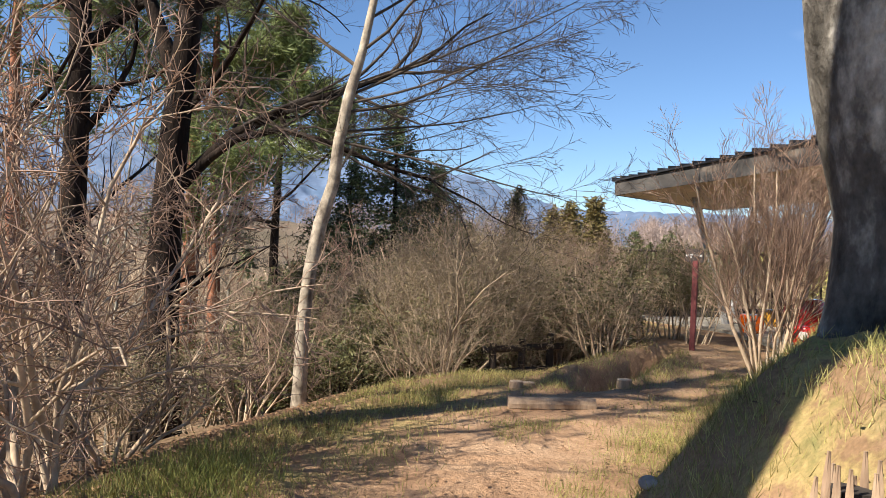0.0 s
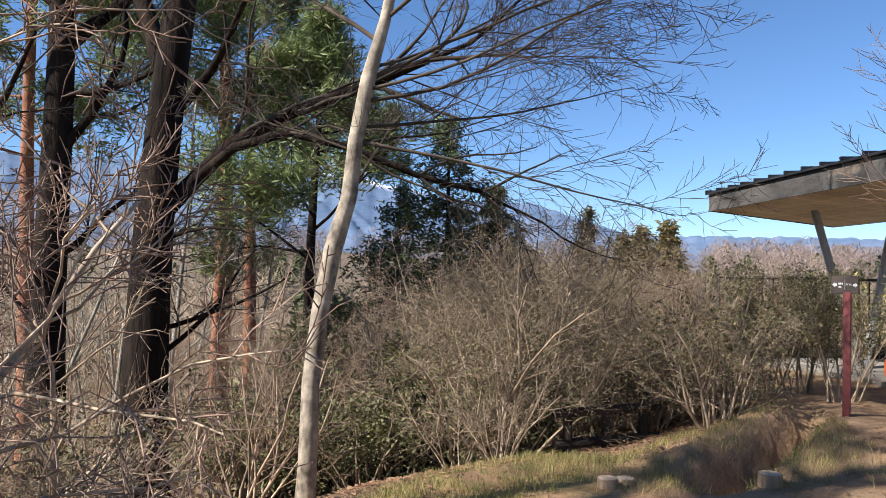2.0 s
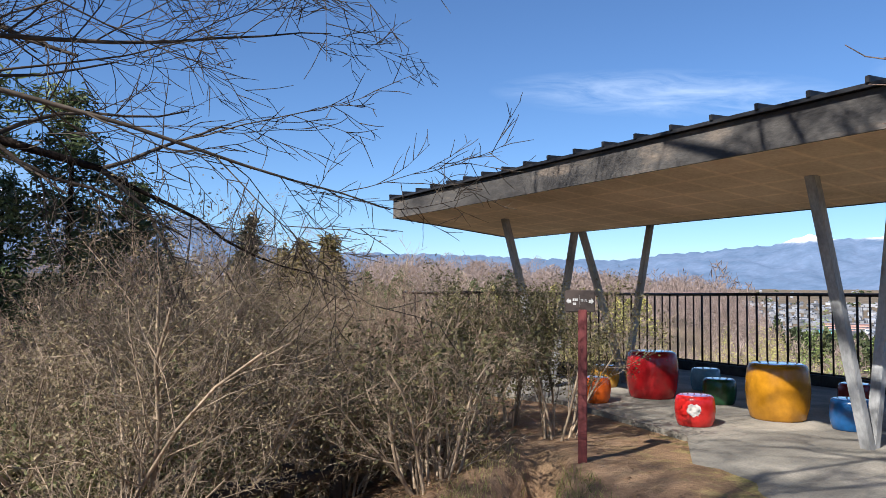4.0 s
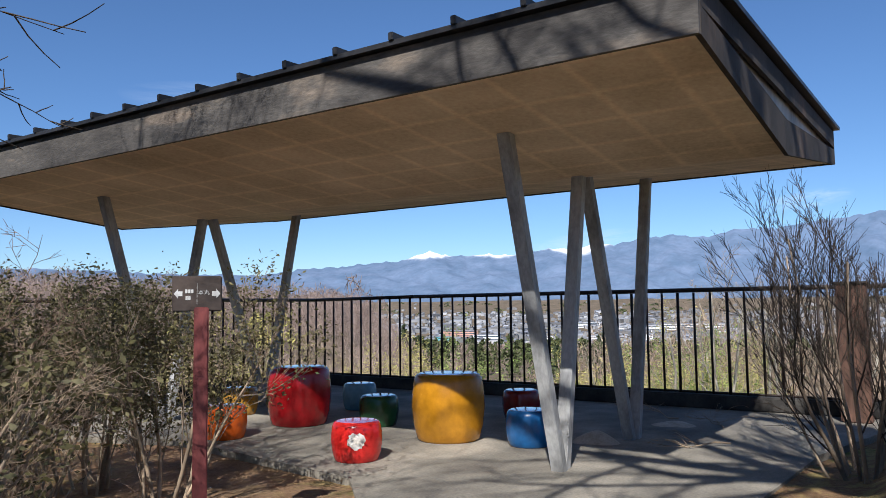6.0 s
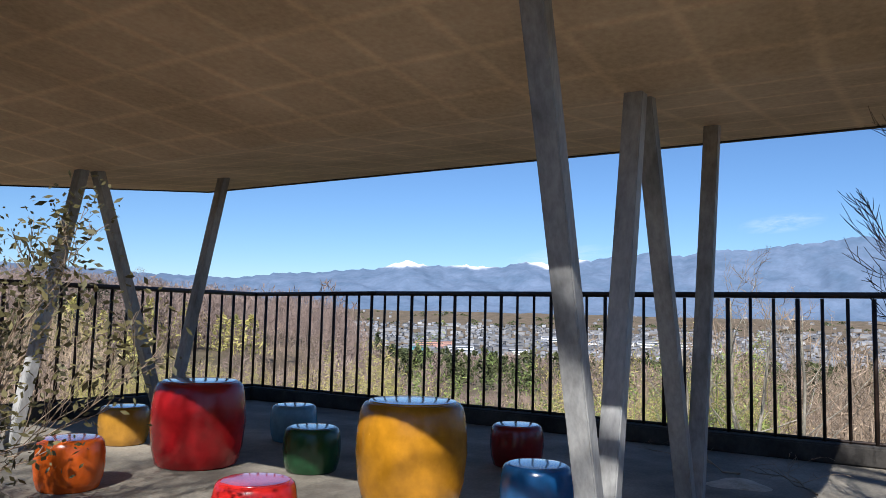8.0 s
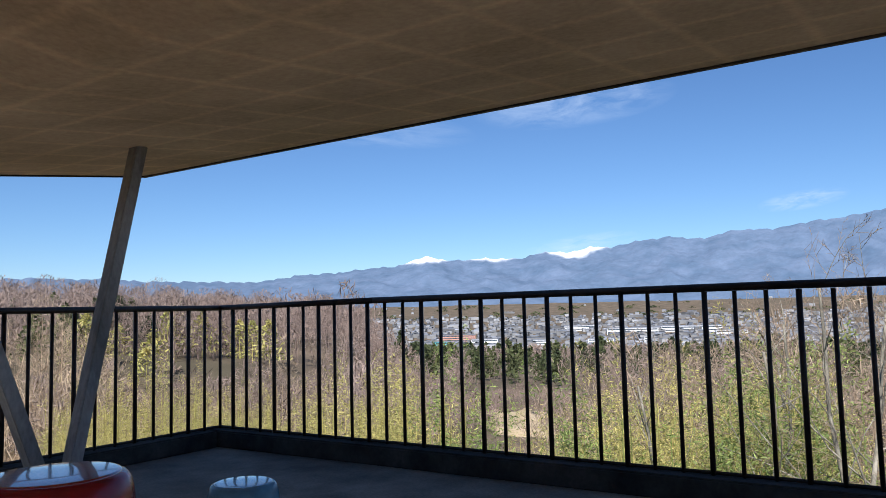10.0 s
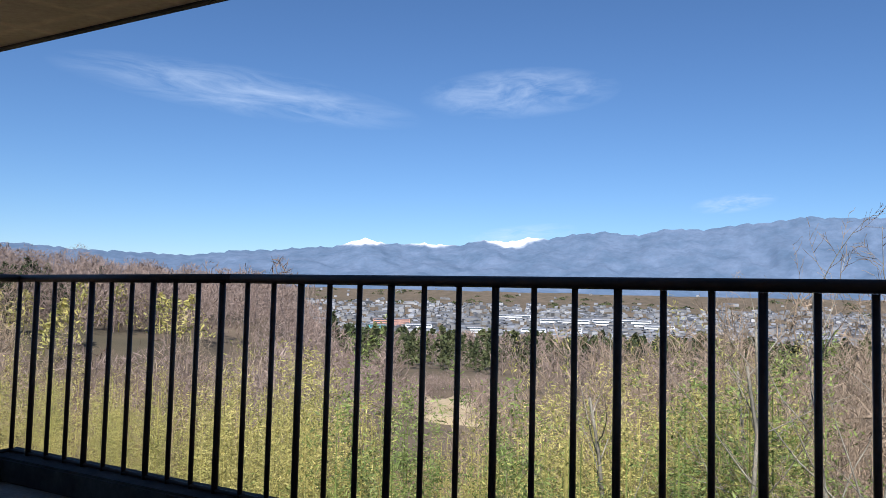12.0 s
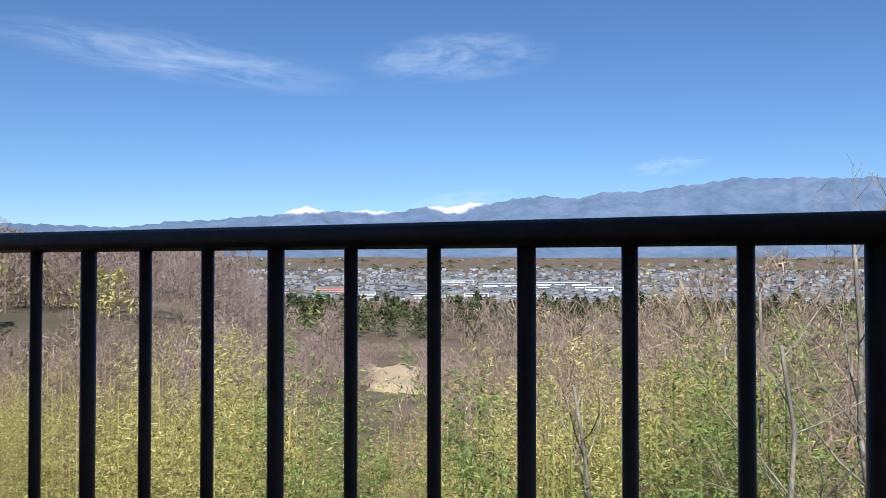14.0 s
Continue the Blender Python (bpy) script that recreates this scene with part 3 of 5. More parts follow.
def barrel(name, x, y, radius, height, paint, label, category, turn=0.0, patch=False):
    ob = empty(name, (x, y, 0), label=label, category=category, group="painted barrel seats round two tables")
    R, h = radius, height
    prof = [(R * 0.80, 0.0), (R * 0.86, h * 0.03), (R * 0.95, h * 0.22), (R, h * 0.5), (R * 0.985, h * 0.72), (R * 0.95, h * 0.86), (R * 0.915, h * 0.935), (R * 0.86, h * 0.975), (R * 0.79, h * 0.985)]
    body = part("body", lathe(prof, 48), paint, ob, smooth=True)
    top = part("top", lathe([(R * 0.80, h * 0.96), (R * 0.80, h * 0.99), (R * 0.785, h * 0.998), (R * 0.76, h), (R * 0.3, h + 0.002)], 48), varnish(paint), ob, "glossy varnished top", True)
    if patch:
        bm = bmesh.new()
        rg = random.Random(5)
        pts = []
        nseg = 26
        for k in range(nseg):
            q = 2 * math.pi * k / nseg
            rr = 0.062 * (0.85 + 0.3 * rg.random())
            pts.append((rr * 1.15 * math.cos(q), rr * math.sin(q)))
        qc = radians(patch)

        def on_body(u, v):
            z = h * 0.56 + v
            t = z / h
            rad = float(np.interp(t, [p[1] / h for p in prof], [p[0] for p in prof])) + 0.0025
            a = qc + u / R
            return V((rad * math.cos(a), rad * math.sin(a), z))
        rings = [[bm.verts.new(on_body(u * s, v * s)) for u, v in pts] for s in (1.0, 0.66, 0.33)]
        c = bm.verts.new(on_body(0, 0))
        for p, q in zip(rings, rings[1:]):
            for k in range(nseg):
                bm.faces.new((p[k], p[(k + 1) % nseg], q[(k + 1) % nseg], q[k]))
        for k in range(nseg):
            bm.faces.new((rings[-1][k], rings[-1][(k + 1) % nseg], c))
        part("bare_patch", bm, PLASTER, ob, "chipped patch of bare white plaster")
    return ob


barrel("barrel_table", -3.27, -4.74, 0.335, 0.605, YELLOW, "yellow painted concrete barrel table with glossy pale top", "table", 12)
barrel("barrel_table", -3.28, -2.86, 0.335, 0.605, RED, "bright red painted concrete barrel table", "table", 40)
barrel("barrel_stool", -4.42, -4.62, 0.205, 0.31, glaze("scarlet_paint", (0.62, 0.02, 0.016)), "scarlet barrel stool with a chipped white patch", "stool", 20, 219.0)
barrel("barrel_stool", -4.27, -2.87, 0.205, 0.31, ORANGE, "bright orange painted concrete barrel stool", "stool", 55)
barrel("barrel_stool", -3.08, -1.72, 0.205, 0.31, AMBER, "amber yellow painted concrete barrel stool", "stool", 5)
barrel("barrel_stool", -2.06, -2.66, 0.205, 0.31, SKYBLUE, "pale blue painted concrete barrel stool", "stool", 30)
barrel("barrel_stool", -2.94, -3.66, 0.205, 0.31, GREEN, "dark green painted concrete barrel stool", "stool", 48)
barrel("barrel_stool", -1.82, -4.72, 0.205, 0.31, MAROON, "dark red painted concrete barrel stool", "stool", 15)
barrel("barrel_stool", -3.18, -5.52, 0.205, 0.31, BLUE, "blue painted concrete barrel stool beside a leg", "stool", 35)


# ---- signpost ----
def signpost():
    gz = ground_z(-6.74, -5.62)
    sp = empty("signpost", (-6.74, -5.62, gz), label="red-brown wooden signpost with a dark arrow board", category="signpost")
    part("post", boxes((-0.034, -0.034, -0.1), (0.034, 0.034, 1.22 - gz), 0.006), SIGN_RED, sp).rotation_euler.z = radians(-38)
    bd = part("board", boxes((-0.135, -0.02, 1.2 - gz), (0.095, 0.02, 1.37 - gz), 0.005), SIGN_BROWN, sp, "dark brown board with white arrows and lettering")
    turn = Matrix.Rotation(radians(-38), 4, "Z")
    bd.matrix_local = turn
    zc = 1.285 - gz
    k0 = 0.41
    x_mid = -0.02

    def plate(name, pts, parent=bd):
        bm = bmesh.new()
        f = bm.faces.new([bm.verts.new((x * k0 + x_mid, -0.0225, zc + (z - zc) * k0)) for x, z in pts])
        bmesh.ops.recalc_face_normals(bm, faces=bm.faces)
        r = bmesh.ops.extrude_face_region(bm, geom=[f])
        bmesh.ops.translate(bm, vec=(0, 0.003, 0), verts=[v for v in r["geom"] if isinstance(v, bmesh.types.BMVert)])
        return part(name, bm, SIGN_WHITE, parent)

    for s in (1, -1):
        plate("arrow", [(s * (0.165 + a), zc + b) for a, b in ((0, 0.028), (0.05, 0.028), (0.05, 0.055), (0.095, 0), (0.05, -0.055), (0.05, -0.028), (0, -0.028))])
    for x, z, w in ((-0.085, zc + 0.028, 0.1), (-0.1, zc - 0.05, 0.06)):
        for k in range(3):
            plate("lettering_bar", [(x - w / 2 + w * k / 3, z - 0.022), (x - w / 2 + w * (k + 0.75) / 3, z - 0.022), (x - w / 2 + w * (k + 0.75) / 3, z + 0.022), (x - w / 2 + w * k / 3, z + 0.022)])
    plate("divider", [(-0.004, zc - 0.12), (0.0, zc - 0.12), (0.0, zc + 0.12), (-0.004, zc + 0.12)])
    for ch, x in (("本", 0.04), ("丸", 0.108)):
        cu = bpy.data.curves.new("lettering", "FONT")
        cu.body, cu.size, cu.extrude, cu.align_x, cu.align_y = ch, 0.062 * k0, 0.0015, "CENTER", "CENTER"
        tx = new("lettering", cu)
        me = bpy.data.meshes.new_from_object(tx)
        bpy.data.objects.remove(tx)
        me.materials.append(SIGN_WHITE)
        ob = child(new("lettering", me), bd)
        ob.matrix_local = pose(x * k0 + x_mid, -0.0225, zc + 0.005, 90, 0, 0)
    return sp


signpost()


# ---- plants: growing branches as tubes ----
TWIG_DIM = mat("twig_dim", (0.035, 0.028, 0.022), (0.11, 0.088, 0.068), 3, 0.9, 0.2, 30, island=0.3, spec=0.1)

class Wood:
    """Collects tubes and leaves for one plant."""

    def __init__(self, seed):
        self.rng = random.Random(seed)
        self.bins = {}
        self.tips = []

    def tube(self, pts, radii, sides, key):
        p = np.array([tuple(q) for q in pts])
        r = np.array(radii)
        d = np.gradient(p, axis=0)
        d /= np.linalg.norm(d, axis=1)[:, None] + 1e-9
        ref = np.array((0.0, 0, 1)) if abs(d[0][2]) < 0.9 else np.array((1.0, 0, 0))
        u = np.cross(d, ref)
        u /= np.linalg.norm(u, axis=1)[:, None] + 1e-9
        w = np.cross(d, u)
        a = np.arange(sides) * 2 * math.pi / sides
        ring = p[:, None] + (u[:, None] * np.cos(a)[None, :, None] + w[:, None] * np.sin(a)[None, :, None]) * r[:, None, None]
        n = len(p)
        k = np.arange(n * sides).reshape(n, sides)
        q = np.stack([k[:-1], np.roll(k[:-1], -1, 1), np.roll(k[1:], -1, 1), k[1:]], -1).reshape(-1, 4)
        b = self.bins.setdefault(key, [[], [], 0])
        b[0].append(ring.reshape(-1, 3))
        b[1].append(q + b[2])
        b[2] += n * sides

    def grow(self, p, d, length, radius, level, P):
        rng = self.rng
        segs = P["segs"][level]
        step = length / segs
        pts, rad, dirs = [V(p)], [radius], [V(d)]
        d = V(d).normalized()
        end = P["taper"][level]
        for k in range(segs):
            j = P["gnarl"][level]
            d = (d + V((rng.gauss(0, j), rng.gauss(0, j), rng.gauss(0, j) + P["rise"][level]))).normalized()
            pts.append(pts[-1] + d * step)
            rad.append(radius * (1 + (end - 1) * (k + 1) / segs))
            dirs.append(d.copy())
        self.tube(pts, rad, P["sides"][level], "trunk" if level <= P["trunk_levels"] else "twigs")
        if level >= P["levels"]:
            self.tips.append((pts[-1], dirs[-1]))
            if P.get("mid_tips"):
                self.tips.append((pts[len(pts) // 2], dirs[len(pts) // 2]))
            return
        lo, hi = P["kids"][level]
        n = rng.randint(lo, hi)
        for i in range(n):
            t = P["from"][level] + (1 - P["from"][level]) * ((i + rng.random()) / n)
            f = t * segs
            k = min(int(f), segs - 1)
            q = pts[k].lerp(pts[k + 1], f - k)
            base = dirs[k + 1]
            side = base.orthogonal().normalized()
            side.rotate(Matrix.Rotation(rng.uniform(0, 2 * math.pi), 3, base))
            if P.get("flat"):
                side.z *= P["flat"]
            ang = radians(rng.gauss(P["angle"][level], 9))
            nd = base * math.cos(ang) + side.normalized() * math.sin(ang)
            ln = length * P["ratio"][level] * (1.15 - 0.55 * t) * rng.uniform(0.75, 1.25)
            rr = radius * (1 + (end - 1) * t) * P["thin"][level]
            self.grow(q, nd, ln, max(rr, P["least"]), level + 1, P)

    def mesh(self, key, name, material):
        b = self.bins.get(key)
        if not b:
            return None
        return mesh_np(name, np.concatenate(b[0]), np.concatenate(b[1]), material, True)


def leaf_mesh(name, centres, dirs, size, per, spread, material, seed, slim=0.45, droop=0.0, up=0.0):
    """Small folded leaves scattered round the points."""
    rg = np.random.RandomState(seed)
    c = np.repeat(np.array([tuple(q) for q in centres]), per, 0)
    c = c + rg.normal(0, spread, c.shape)
    n = len(c)
    a = rg.normal(0, 1, (n, 3))
    a[:, 2] = a[:, 2] * 0.6 - droop + up
    a /= np.linalg.norm(a, axis=1)[:, None]
    b = np.cross(a, rg.normal(0, 1, (n, 3)))
    b /= np.linalg.norm(b, axis=1)[:, None] + 1e-9
    s = size * rg.uniform(0.6, 1.35, (n, 1))
    v = np.stack([c, c + a * s * 0.5 + b * s * slim * 0.5, c + a * s, c + a * s * 0.5 - b * s * slim * 0.5], 1).reshape(-1, 3)
    q = np.arange(n * 4).reshape(n, 4)
    return mesh_np(name, v, q, material)


def plant(name, wood, at, label, category, group="", trunk=None, twigs=None, leaves=(), turn=0.0, size=1.0):
    ob = empty(name, at, label=label, category=category, group=group)
    for key, nm, m in (("trunk", "trunk", trunk), ("twigs", "crown", twigs)):
        me = wood.mesh(key, nm, m)
        if me:
            child(new(nm, me), ob)
    for nm, me in leaves:
        child(new(nm, me), ob)
    ob.rotation_euler.z, ob.scale = radians(turn), (size, size, size)
    return ob


def shrub_wood(seed, stems, height, lean, P):
    w = Wood(seed)
    for i in range(stems):
        q = 2 * math.pi * (i + w.rng.random() * 0.7) / stems
        ln = w.rng.uniform(*lean)
        p = V((math.cos(q), math.sin(q), 0)) * w.rng.uniform(0.03, 0.16)
        d = V((math.cos(q) * ln, math.sin(q) * ln, 1)).normalized()
        w.grow(p - V((0, 0, 0.12)), d, height * w.rng.uniform(0.7, 1.05), P["radius"] * w.rng.uniform(0.7, 1.2), 0, P)
    return w


AZALEA = dict(levels=3, trunk_levels=1, segs=[7, 6, 4, 2], sides=[6, 5, 3, 3], taper=[0.45, 0.35, 0.5, 0.6], gnarl=[0.25, 0.28, 0.26, 0.2], rise=[0.03, 0.04, 0.04, 0.05],
              kids=[(5, 7), (6, 8), (5, 6)], angle=[46, 48, 45], ratio=[0.55, 0.42, 0.5], thin=[0.55, 0.45, 0.6], least=0.0017, radius=0.028)
AZALEA["from"] = [0.3, 0.2, 0.2]
SHRUB = dict(levels=3, trunk_levels=0, segs=[6, 5, 3, 2], sides=[5, 3, 3, 3], taper=[0.4, 0.35, 0.5, 0.6], gnarl=[0.15, 0.17, 0.18, 0.18], rise=[0.04, 0.04, 0.03, 0.04],
             kids=[(5, 7), (5, 7), (3, 5)], angle=[42, 46, 46], ratio=[0.5, 0.45, 0.5], thin=[0.5, 0.45, 0.6], least=0.0018, radius=0.018)
SHRUB["from"] = [0.25, 0.15, 0.2]
ERECT = dict(SHRUB, gnarl=[0.06, 0.07, 0.09, 0.1], rise=[0.06, 0.12, 0.12, 0.12], angle=[26, 28, 28], radius=0.014)


TREE = dict(levels=4, trunk_levels=1, segs=[10, 7, 6, 4, 3], sides=[12, 8, 5, 3, 3], taper=[0.35, 0.25, 0.35, 0.5, 0.6], gnarl=[0.06, 0.13, 0.15, 0.16, 0.16], rise=[0.02, 0.03, 0.02, 0.02, 0.02],
            kids=[(7, 9), (6, 8), (5, 7), (4, 6)], angle=[52, 48, 45, 42], ratio=[0.5, 0.5, 0.48, 0.45], thin=[0.42, 0.42, 0.45, 0.6], least=0.003)
TREE["from"] = [0.42, 0.2, 0.15, 0.15]


# ---- the pale slender tree by the path edge, with long level limbs ----
def slender_tree():
    w = Wood(11)
    z0 = ground_z(-11.72, -5.7)
    line = [(0, 0, z0 - 0.15), (0.0, 0.0, -0.4), (-0.02, 0.03, 0.3), (0.02, 0.08, 0.95), (0.10, 0.08, 1.5), (0.22, 0.05, 2.0), (0.25, 0.0, 2.5), (0.33, -0.05, 3.05), (0.45, -0.05, 3.6), (0.55, 0, 4.3), (0.62, 0.1, 5.2), (0.6, 0.2, 6.2), (0.66, 0.2, 7.2)]
    pts = [V(q) - V((0, 0, z0)) for q in line]
    rad = [0.10, 0.085, 0.08, 0.08, 0.085, 0.073, 0.07, 0.068, 0.052, 0.045, 0.035, 0.022, 0.01]
    w.tube(pts, rad, 12, "trunk")
    L = dict(levels=4, trunk_levels=0, segs=[9, 9, 6, 4, 3], sides=[6, 6, 4, 3, 3], taper=[0.3, 0.22, 0.3, 0.5, 0.6], gnarl=[0.05, 0.075, 0.09, 0.1, 0.1], rise=[0.0, 0.012, 0.02, 0.02, 0.02],
             kids=[(4, 6), (9, 11), (7, 9), (4, 5)], angle=[40, 42, 42, 40], ratio=[0.5, 0.45, 0.48, 0.5], thin=[0.5, 0.45, 0.55, 0.7], least=0.0032, flat=0.75)
    L["from"] = [0.3, 0.14, 0.15, 0.15]
    for at, d, ln, r in (((0.33, -0.05, 3.05), (1.0, 0.1, 0.42), 3.7, 0.022), ((0.33, -0.05, 3.15), (0.8, 0.5, 0.65), 3.3, 0.02), ((0.26, 0.0, 2.5), (1.0, -0.05, -0.22), 3.0, 0.019),
                         ((0.30, -0.04, 2.85), (1.0, 0.0, 0.22), 3.3, 0.021), ((0.27, 0.0, 2.62), (1.0, 0.25, 0.05), 2.9, 0.018), ((0.31, -0.05, 2.95), (1.0, -0.25, 0.3), 2.9, 0.018),
                         ((0.45, -0.05, 3.6), (1.0, -0.2, 0.75), 3.4, 0.02), ((0.5, 0, 4.0), (0.9, 0.35, 0.6), 3.2, 0.021), ((0.55, 0, 4.4), (1.0, -0.1, 0.55), 3.0, 0.02), ((0.4, -0.05, 3.4), (-0.8, 0.4, 0.8), 2.6, 0.026),
                         ((0.6, 0.1, 5.2), (-0.5, 0.5, 0.9), 2.0, 0.02), ((0.6, 0.1, 5.3), (0.8, 0.2, 0.7), 2.4, 0.02), ((0.22, 0.05, 2.0), (0.3, 0.7, 0.9), 1.6, 0.016), ((0.25, 0.0, 2.4), (-0.9, 0.2, 0.4), 1.5, 0.014)):
        w.grow(V(at) - V((0, 0, z0)), V(d), ln, r, 1, L)
    tree = plant("tree", w, (-11.77, -5.7, z0), "slender pale-barked tree with long bare limbs reaching over the path", "tree", "", BARK_BIRCH, TWIG_DIM)
    tree.rotation_euler.y = radians(2.0)


slender_tree()


# ---- dark twin-forked trees on the slope ----
def dark_tree(seed, at, height, radius, limbs, label, lean=(0.03, 0, 1), sweeps=()):
    w = Wood(seed)
    z0 = ground_z(*at)
    d = V(lean).normalized()
    n = 12
    pts, rad = [], []
    for k in range(n + 1):
        t = k / n
        flare = 1 + 0.55 * math.exp(-t * 14)
        pts.append(d * (t * height) + V((0.07 * math.sin(t * 7 + seed), 0.06 * math.cos(t * 5 + seed), -0.2)))
        rad.append(radius * flare * (1 - 0.62 * t))
    w.tube(pts, rad, 16, "trunk")
    for hz, dd, ln, r in limbs:
        w.grow(d * (hz - z0), V(dd), ln, r, 1, TREE)
    for line, r in sweeps:                               # long limbs that level out
        q = [V((x, y, z - z0)) for x, y, z in line]
        n = len(q)
        w.tube(q, [r * (1 - 0.7 * k / n) for k in range(n)], 10, "trunk")
        for k in range(2, n):
            way = (q[k] - q[k - 1]).normalized()
            for turn in (0.55, -0.45):
                w.grow(q[k], way + V((0, turn * 0.8, turn)), 1.7 * (1.2 - 0.5 * k / n), r * 0.3, 2, TREE)
        w.grow(q[-1], (q[-1] - q[-2]).normalized(), 1.8, r * 0.32, 1, TREE)
    plant("tree", w, (at[0], at[1], z0), label, "tree", "large bare trees on the slope", BARK_DARK, TWIG_DARK)


dark_tree(21, (-13.8, -4.0), 11.0, 0.26, [(3.2, (-0.5, 0.2, 1.0), 5.0, 0.13), (1.6, (0.9, -0.5, 0.3), 1.6, 0.03), (3.0, (0.7, -0.2, 0.45), 2.6, 0.06), (4.4, (0.9, 0.5, 0.6), 4.0, 0.07), (0.6, (1, 0.2, 0.3), 1.8, 0.03),
                                              (5.4, (-0.9, 0.3, 0.6), 4.0, 0.07), (0.2, (1.0, -0.1, 0.75), 1.8, 0.035)], "tall dark-barked bare tree with heavy forking limbs", (0.05, 0.02, 1),
          [([(0.05, 0, 1.7), (0.45, 0.05, 2.2), (0.9, 0.1, 2.7), (1.55, 0.12, 3.08), (2.4, 0.1, 3.42), (3.1, 0.0, 3.72)], 0.105), ([(0.5, 0.05, 2.25), (1.0, -0.2, 2.62), (1.6, -0.35, 2.78), (2.3, -0.4, 2.62), (3.0, -0.4, 2.35), (3.7, -0.35, 2.2)], 0.06)])
dark_tree(22, (-15.15, -2.8), 11.0, 0.25, [(2.6, (0.8, 0.1, 0.75), 2.6, 0.07), (3.4, (1.0, -0.1, 0.12), 1.8, 0.05), (3.9, (0.8, 0.2, 1.0), 4.0, 0.1), (4.6, (-0.9, -0.1, 0.6), 4.0, 0.08), (1.4, (0.9, 0.2, 0.6), 1.8, 0.05), (0.5, (-0.6, -0.3, 0.6), 1.6, 0.03)],
          "tall dark-barked bare tree with rough ridged bark", (-0.03, 0.0, 1))
dark_tree(23, (-17.2, -3.2), 10.0, 0.17, [(1.8, (0.8, -0.3, 0.7), 3.2, 0.07), (3.0, (-0.6, -0.3, 0.8), 3.2, 0.07), (4.2, (0.7, 0.1, 0.9), 3.2, 0.06)], "bare dark tree further down the slope", (0.06, 0, 1))


# ---- red pines and other evergreens ----
def pine(seed, at, height, radius, crown_from, spread, label, needles, bark=BARK_RED, lean=(0, 0, 1), group="evergreens beyond the slope"):
    w = Wood(seed)
    rg = w.rng
    z0 = ground_z(*at)
    d = V(lean).normalized()
    w.tube([d * (height * t) + V((0.08 * math.sin(5 * t + seed), 0.06 * math.cos(4 * t), -0.2)) for t in np.linspace(0, 1, 12)], [radius * (1.25 - 0.95 * t if t > 0.04 else 1.4) for t in np.linspace(0, 1, 12)], 10, "trunk")
    P = dict(levels=3, trunk_levels=1, segs=[6, 6, 4, 3], sides=[6, 5, 3, 3], taper=[0.3, 0.3, 0.4, 0.6], gnarl=[0.1, 0.12, 0.16, 0.2], rise=[0, 0.03, 0.06, 0.1],
             kids=[(5, 7), (6, 8), (4, 6)], angle=[50, 48, 45], ratio=[0.5, 0.42, 0.45], thin=[0.5, 0.4, 0.5], least=0.003, mid_tips=True)
    P["from"] = [0.2, 0.3, 0.2]
    n = 16
    for i in range(n):
        t = crown_from + (1 - crown_from) * (i + rg.random()) / n
        q = rg.uniform(0, 2 * math.pi)
        ln = spread * (1.15 - 0.75 * (t - crown_from) / (1 - crown_from)) * rg.uniform(0.6, 1.1)
        w.grow(d * (height * t), V((math.cos(q), math.sin(q), rg.uniform(0.0, 0.45))), ln, 0.035, 1, P)
    tips = [q for q, _ in w.tips]
    lv = leaf_mesh("foliage", tips, None, 0.21, 26, 0.14, needles, seed, 0.14, 0.0, 0.4)
    plant("pine_tree", w, (at[0], at[1], z0), label, "pine tree", group, bark, TWIG_DARK, [("foliage", lv)])


pine(31, (-15.0, 5.2), 13.5, 0.22, 0.5, 3.2, "red-barked pine with a high green crown", LEAF_PINE)
pine(32, (-14.5, 5.9), 13.0, 0.16, 0.6, 2.6, "red-barked pine with a high green crown", LEAF_PINE)
pine(33, (-18.5, 3.5), 14.0, 0.17, 0.5, 3.2, "red-barked pine with a high green crown", LEAF_PINE)
pine(34, (-12.6, 2.6), 8.6, 0.12, 0.45, 2.5, "dark-limbed pine with low drooping green branches", LEAF_PINE, BARK_DARK)


def cedar(seed, at, top_z, width, label, needles, lumpy=0.3, tiers=26, per=17, size=0.135, sink=0.0):
    """A conical evergreen of drooping sprays with gaps."""
    w = Wood(seed)
    rg = w.rng
    z0 = ground_z(*at) - sink
    h = top_z - z0
    w.tube([(0, 0, -0.2), (0.03, 0, h * 0.5), (0, 0.03, h)], [0.03 * h * 0.5 + 0.04, 0.02 * h * 0.4 + 0.02, 0.008], 8, "trunk")
    pts = []
    for i in range(tiers):
        t = 0.12 + 0.86 * (i + rg.random() * 0.6) / tiers
        reach = width * 0.5 * (1 - t) ** 0.8 * 1.25
        for _ in range(max(3, int(9 * (1 - t) + 3))):
            q = rg.uniform(0, 2 * math.pi)
            ln = reach * rg.uniform(1 - lumpy * 1.6, 1 + lumpy)
            a = V((0, 0, h * t))
            b = a + V((math.cos(q) * ln, math.sin(q) * ln, ln * rg.uniform(-0.2, 0.25)))
            w.tube([a, a.lerp(b, 0.55) + V((0, 0, 0.06 * ln)), b], [0.016, 0.01, 0.004], 3, "twigs")
            for s in (0.35, 0.55, 0.72, 0.86, 0.95, 1.0):
                pts.append(a.lerp(b, s) + V((rg.gauss(0, 0.06), rg.gauss(0, 0.06), rg.gauss(0, 0.06))) * (1 + ln * 0.6))
    lv = leaf_mesh("foliage", pts, None, size, per, size * 0.55, needles, seed, 0.3, 0.15)
    plant("conifer", w, (at[0], at[1], z0), label, "conifer", "evergreens beyond the slope", BARK_DARK, TWIG_DARK, [("foliage", lv)])


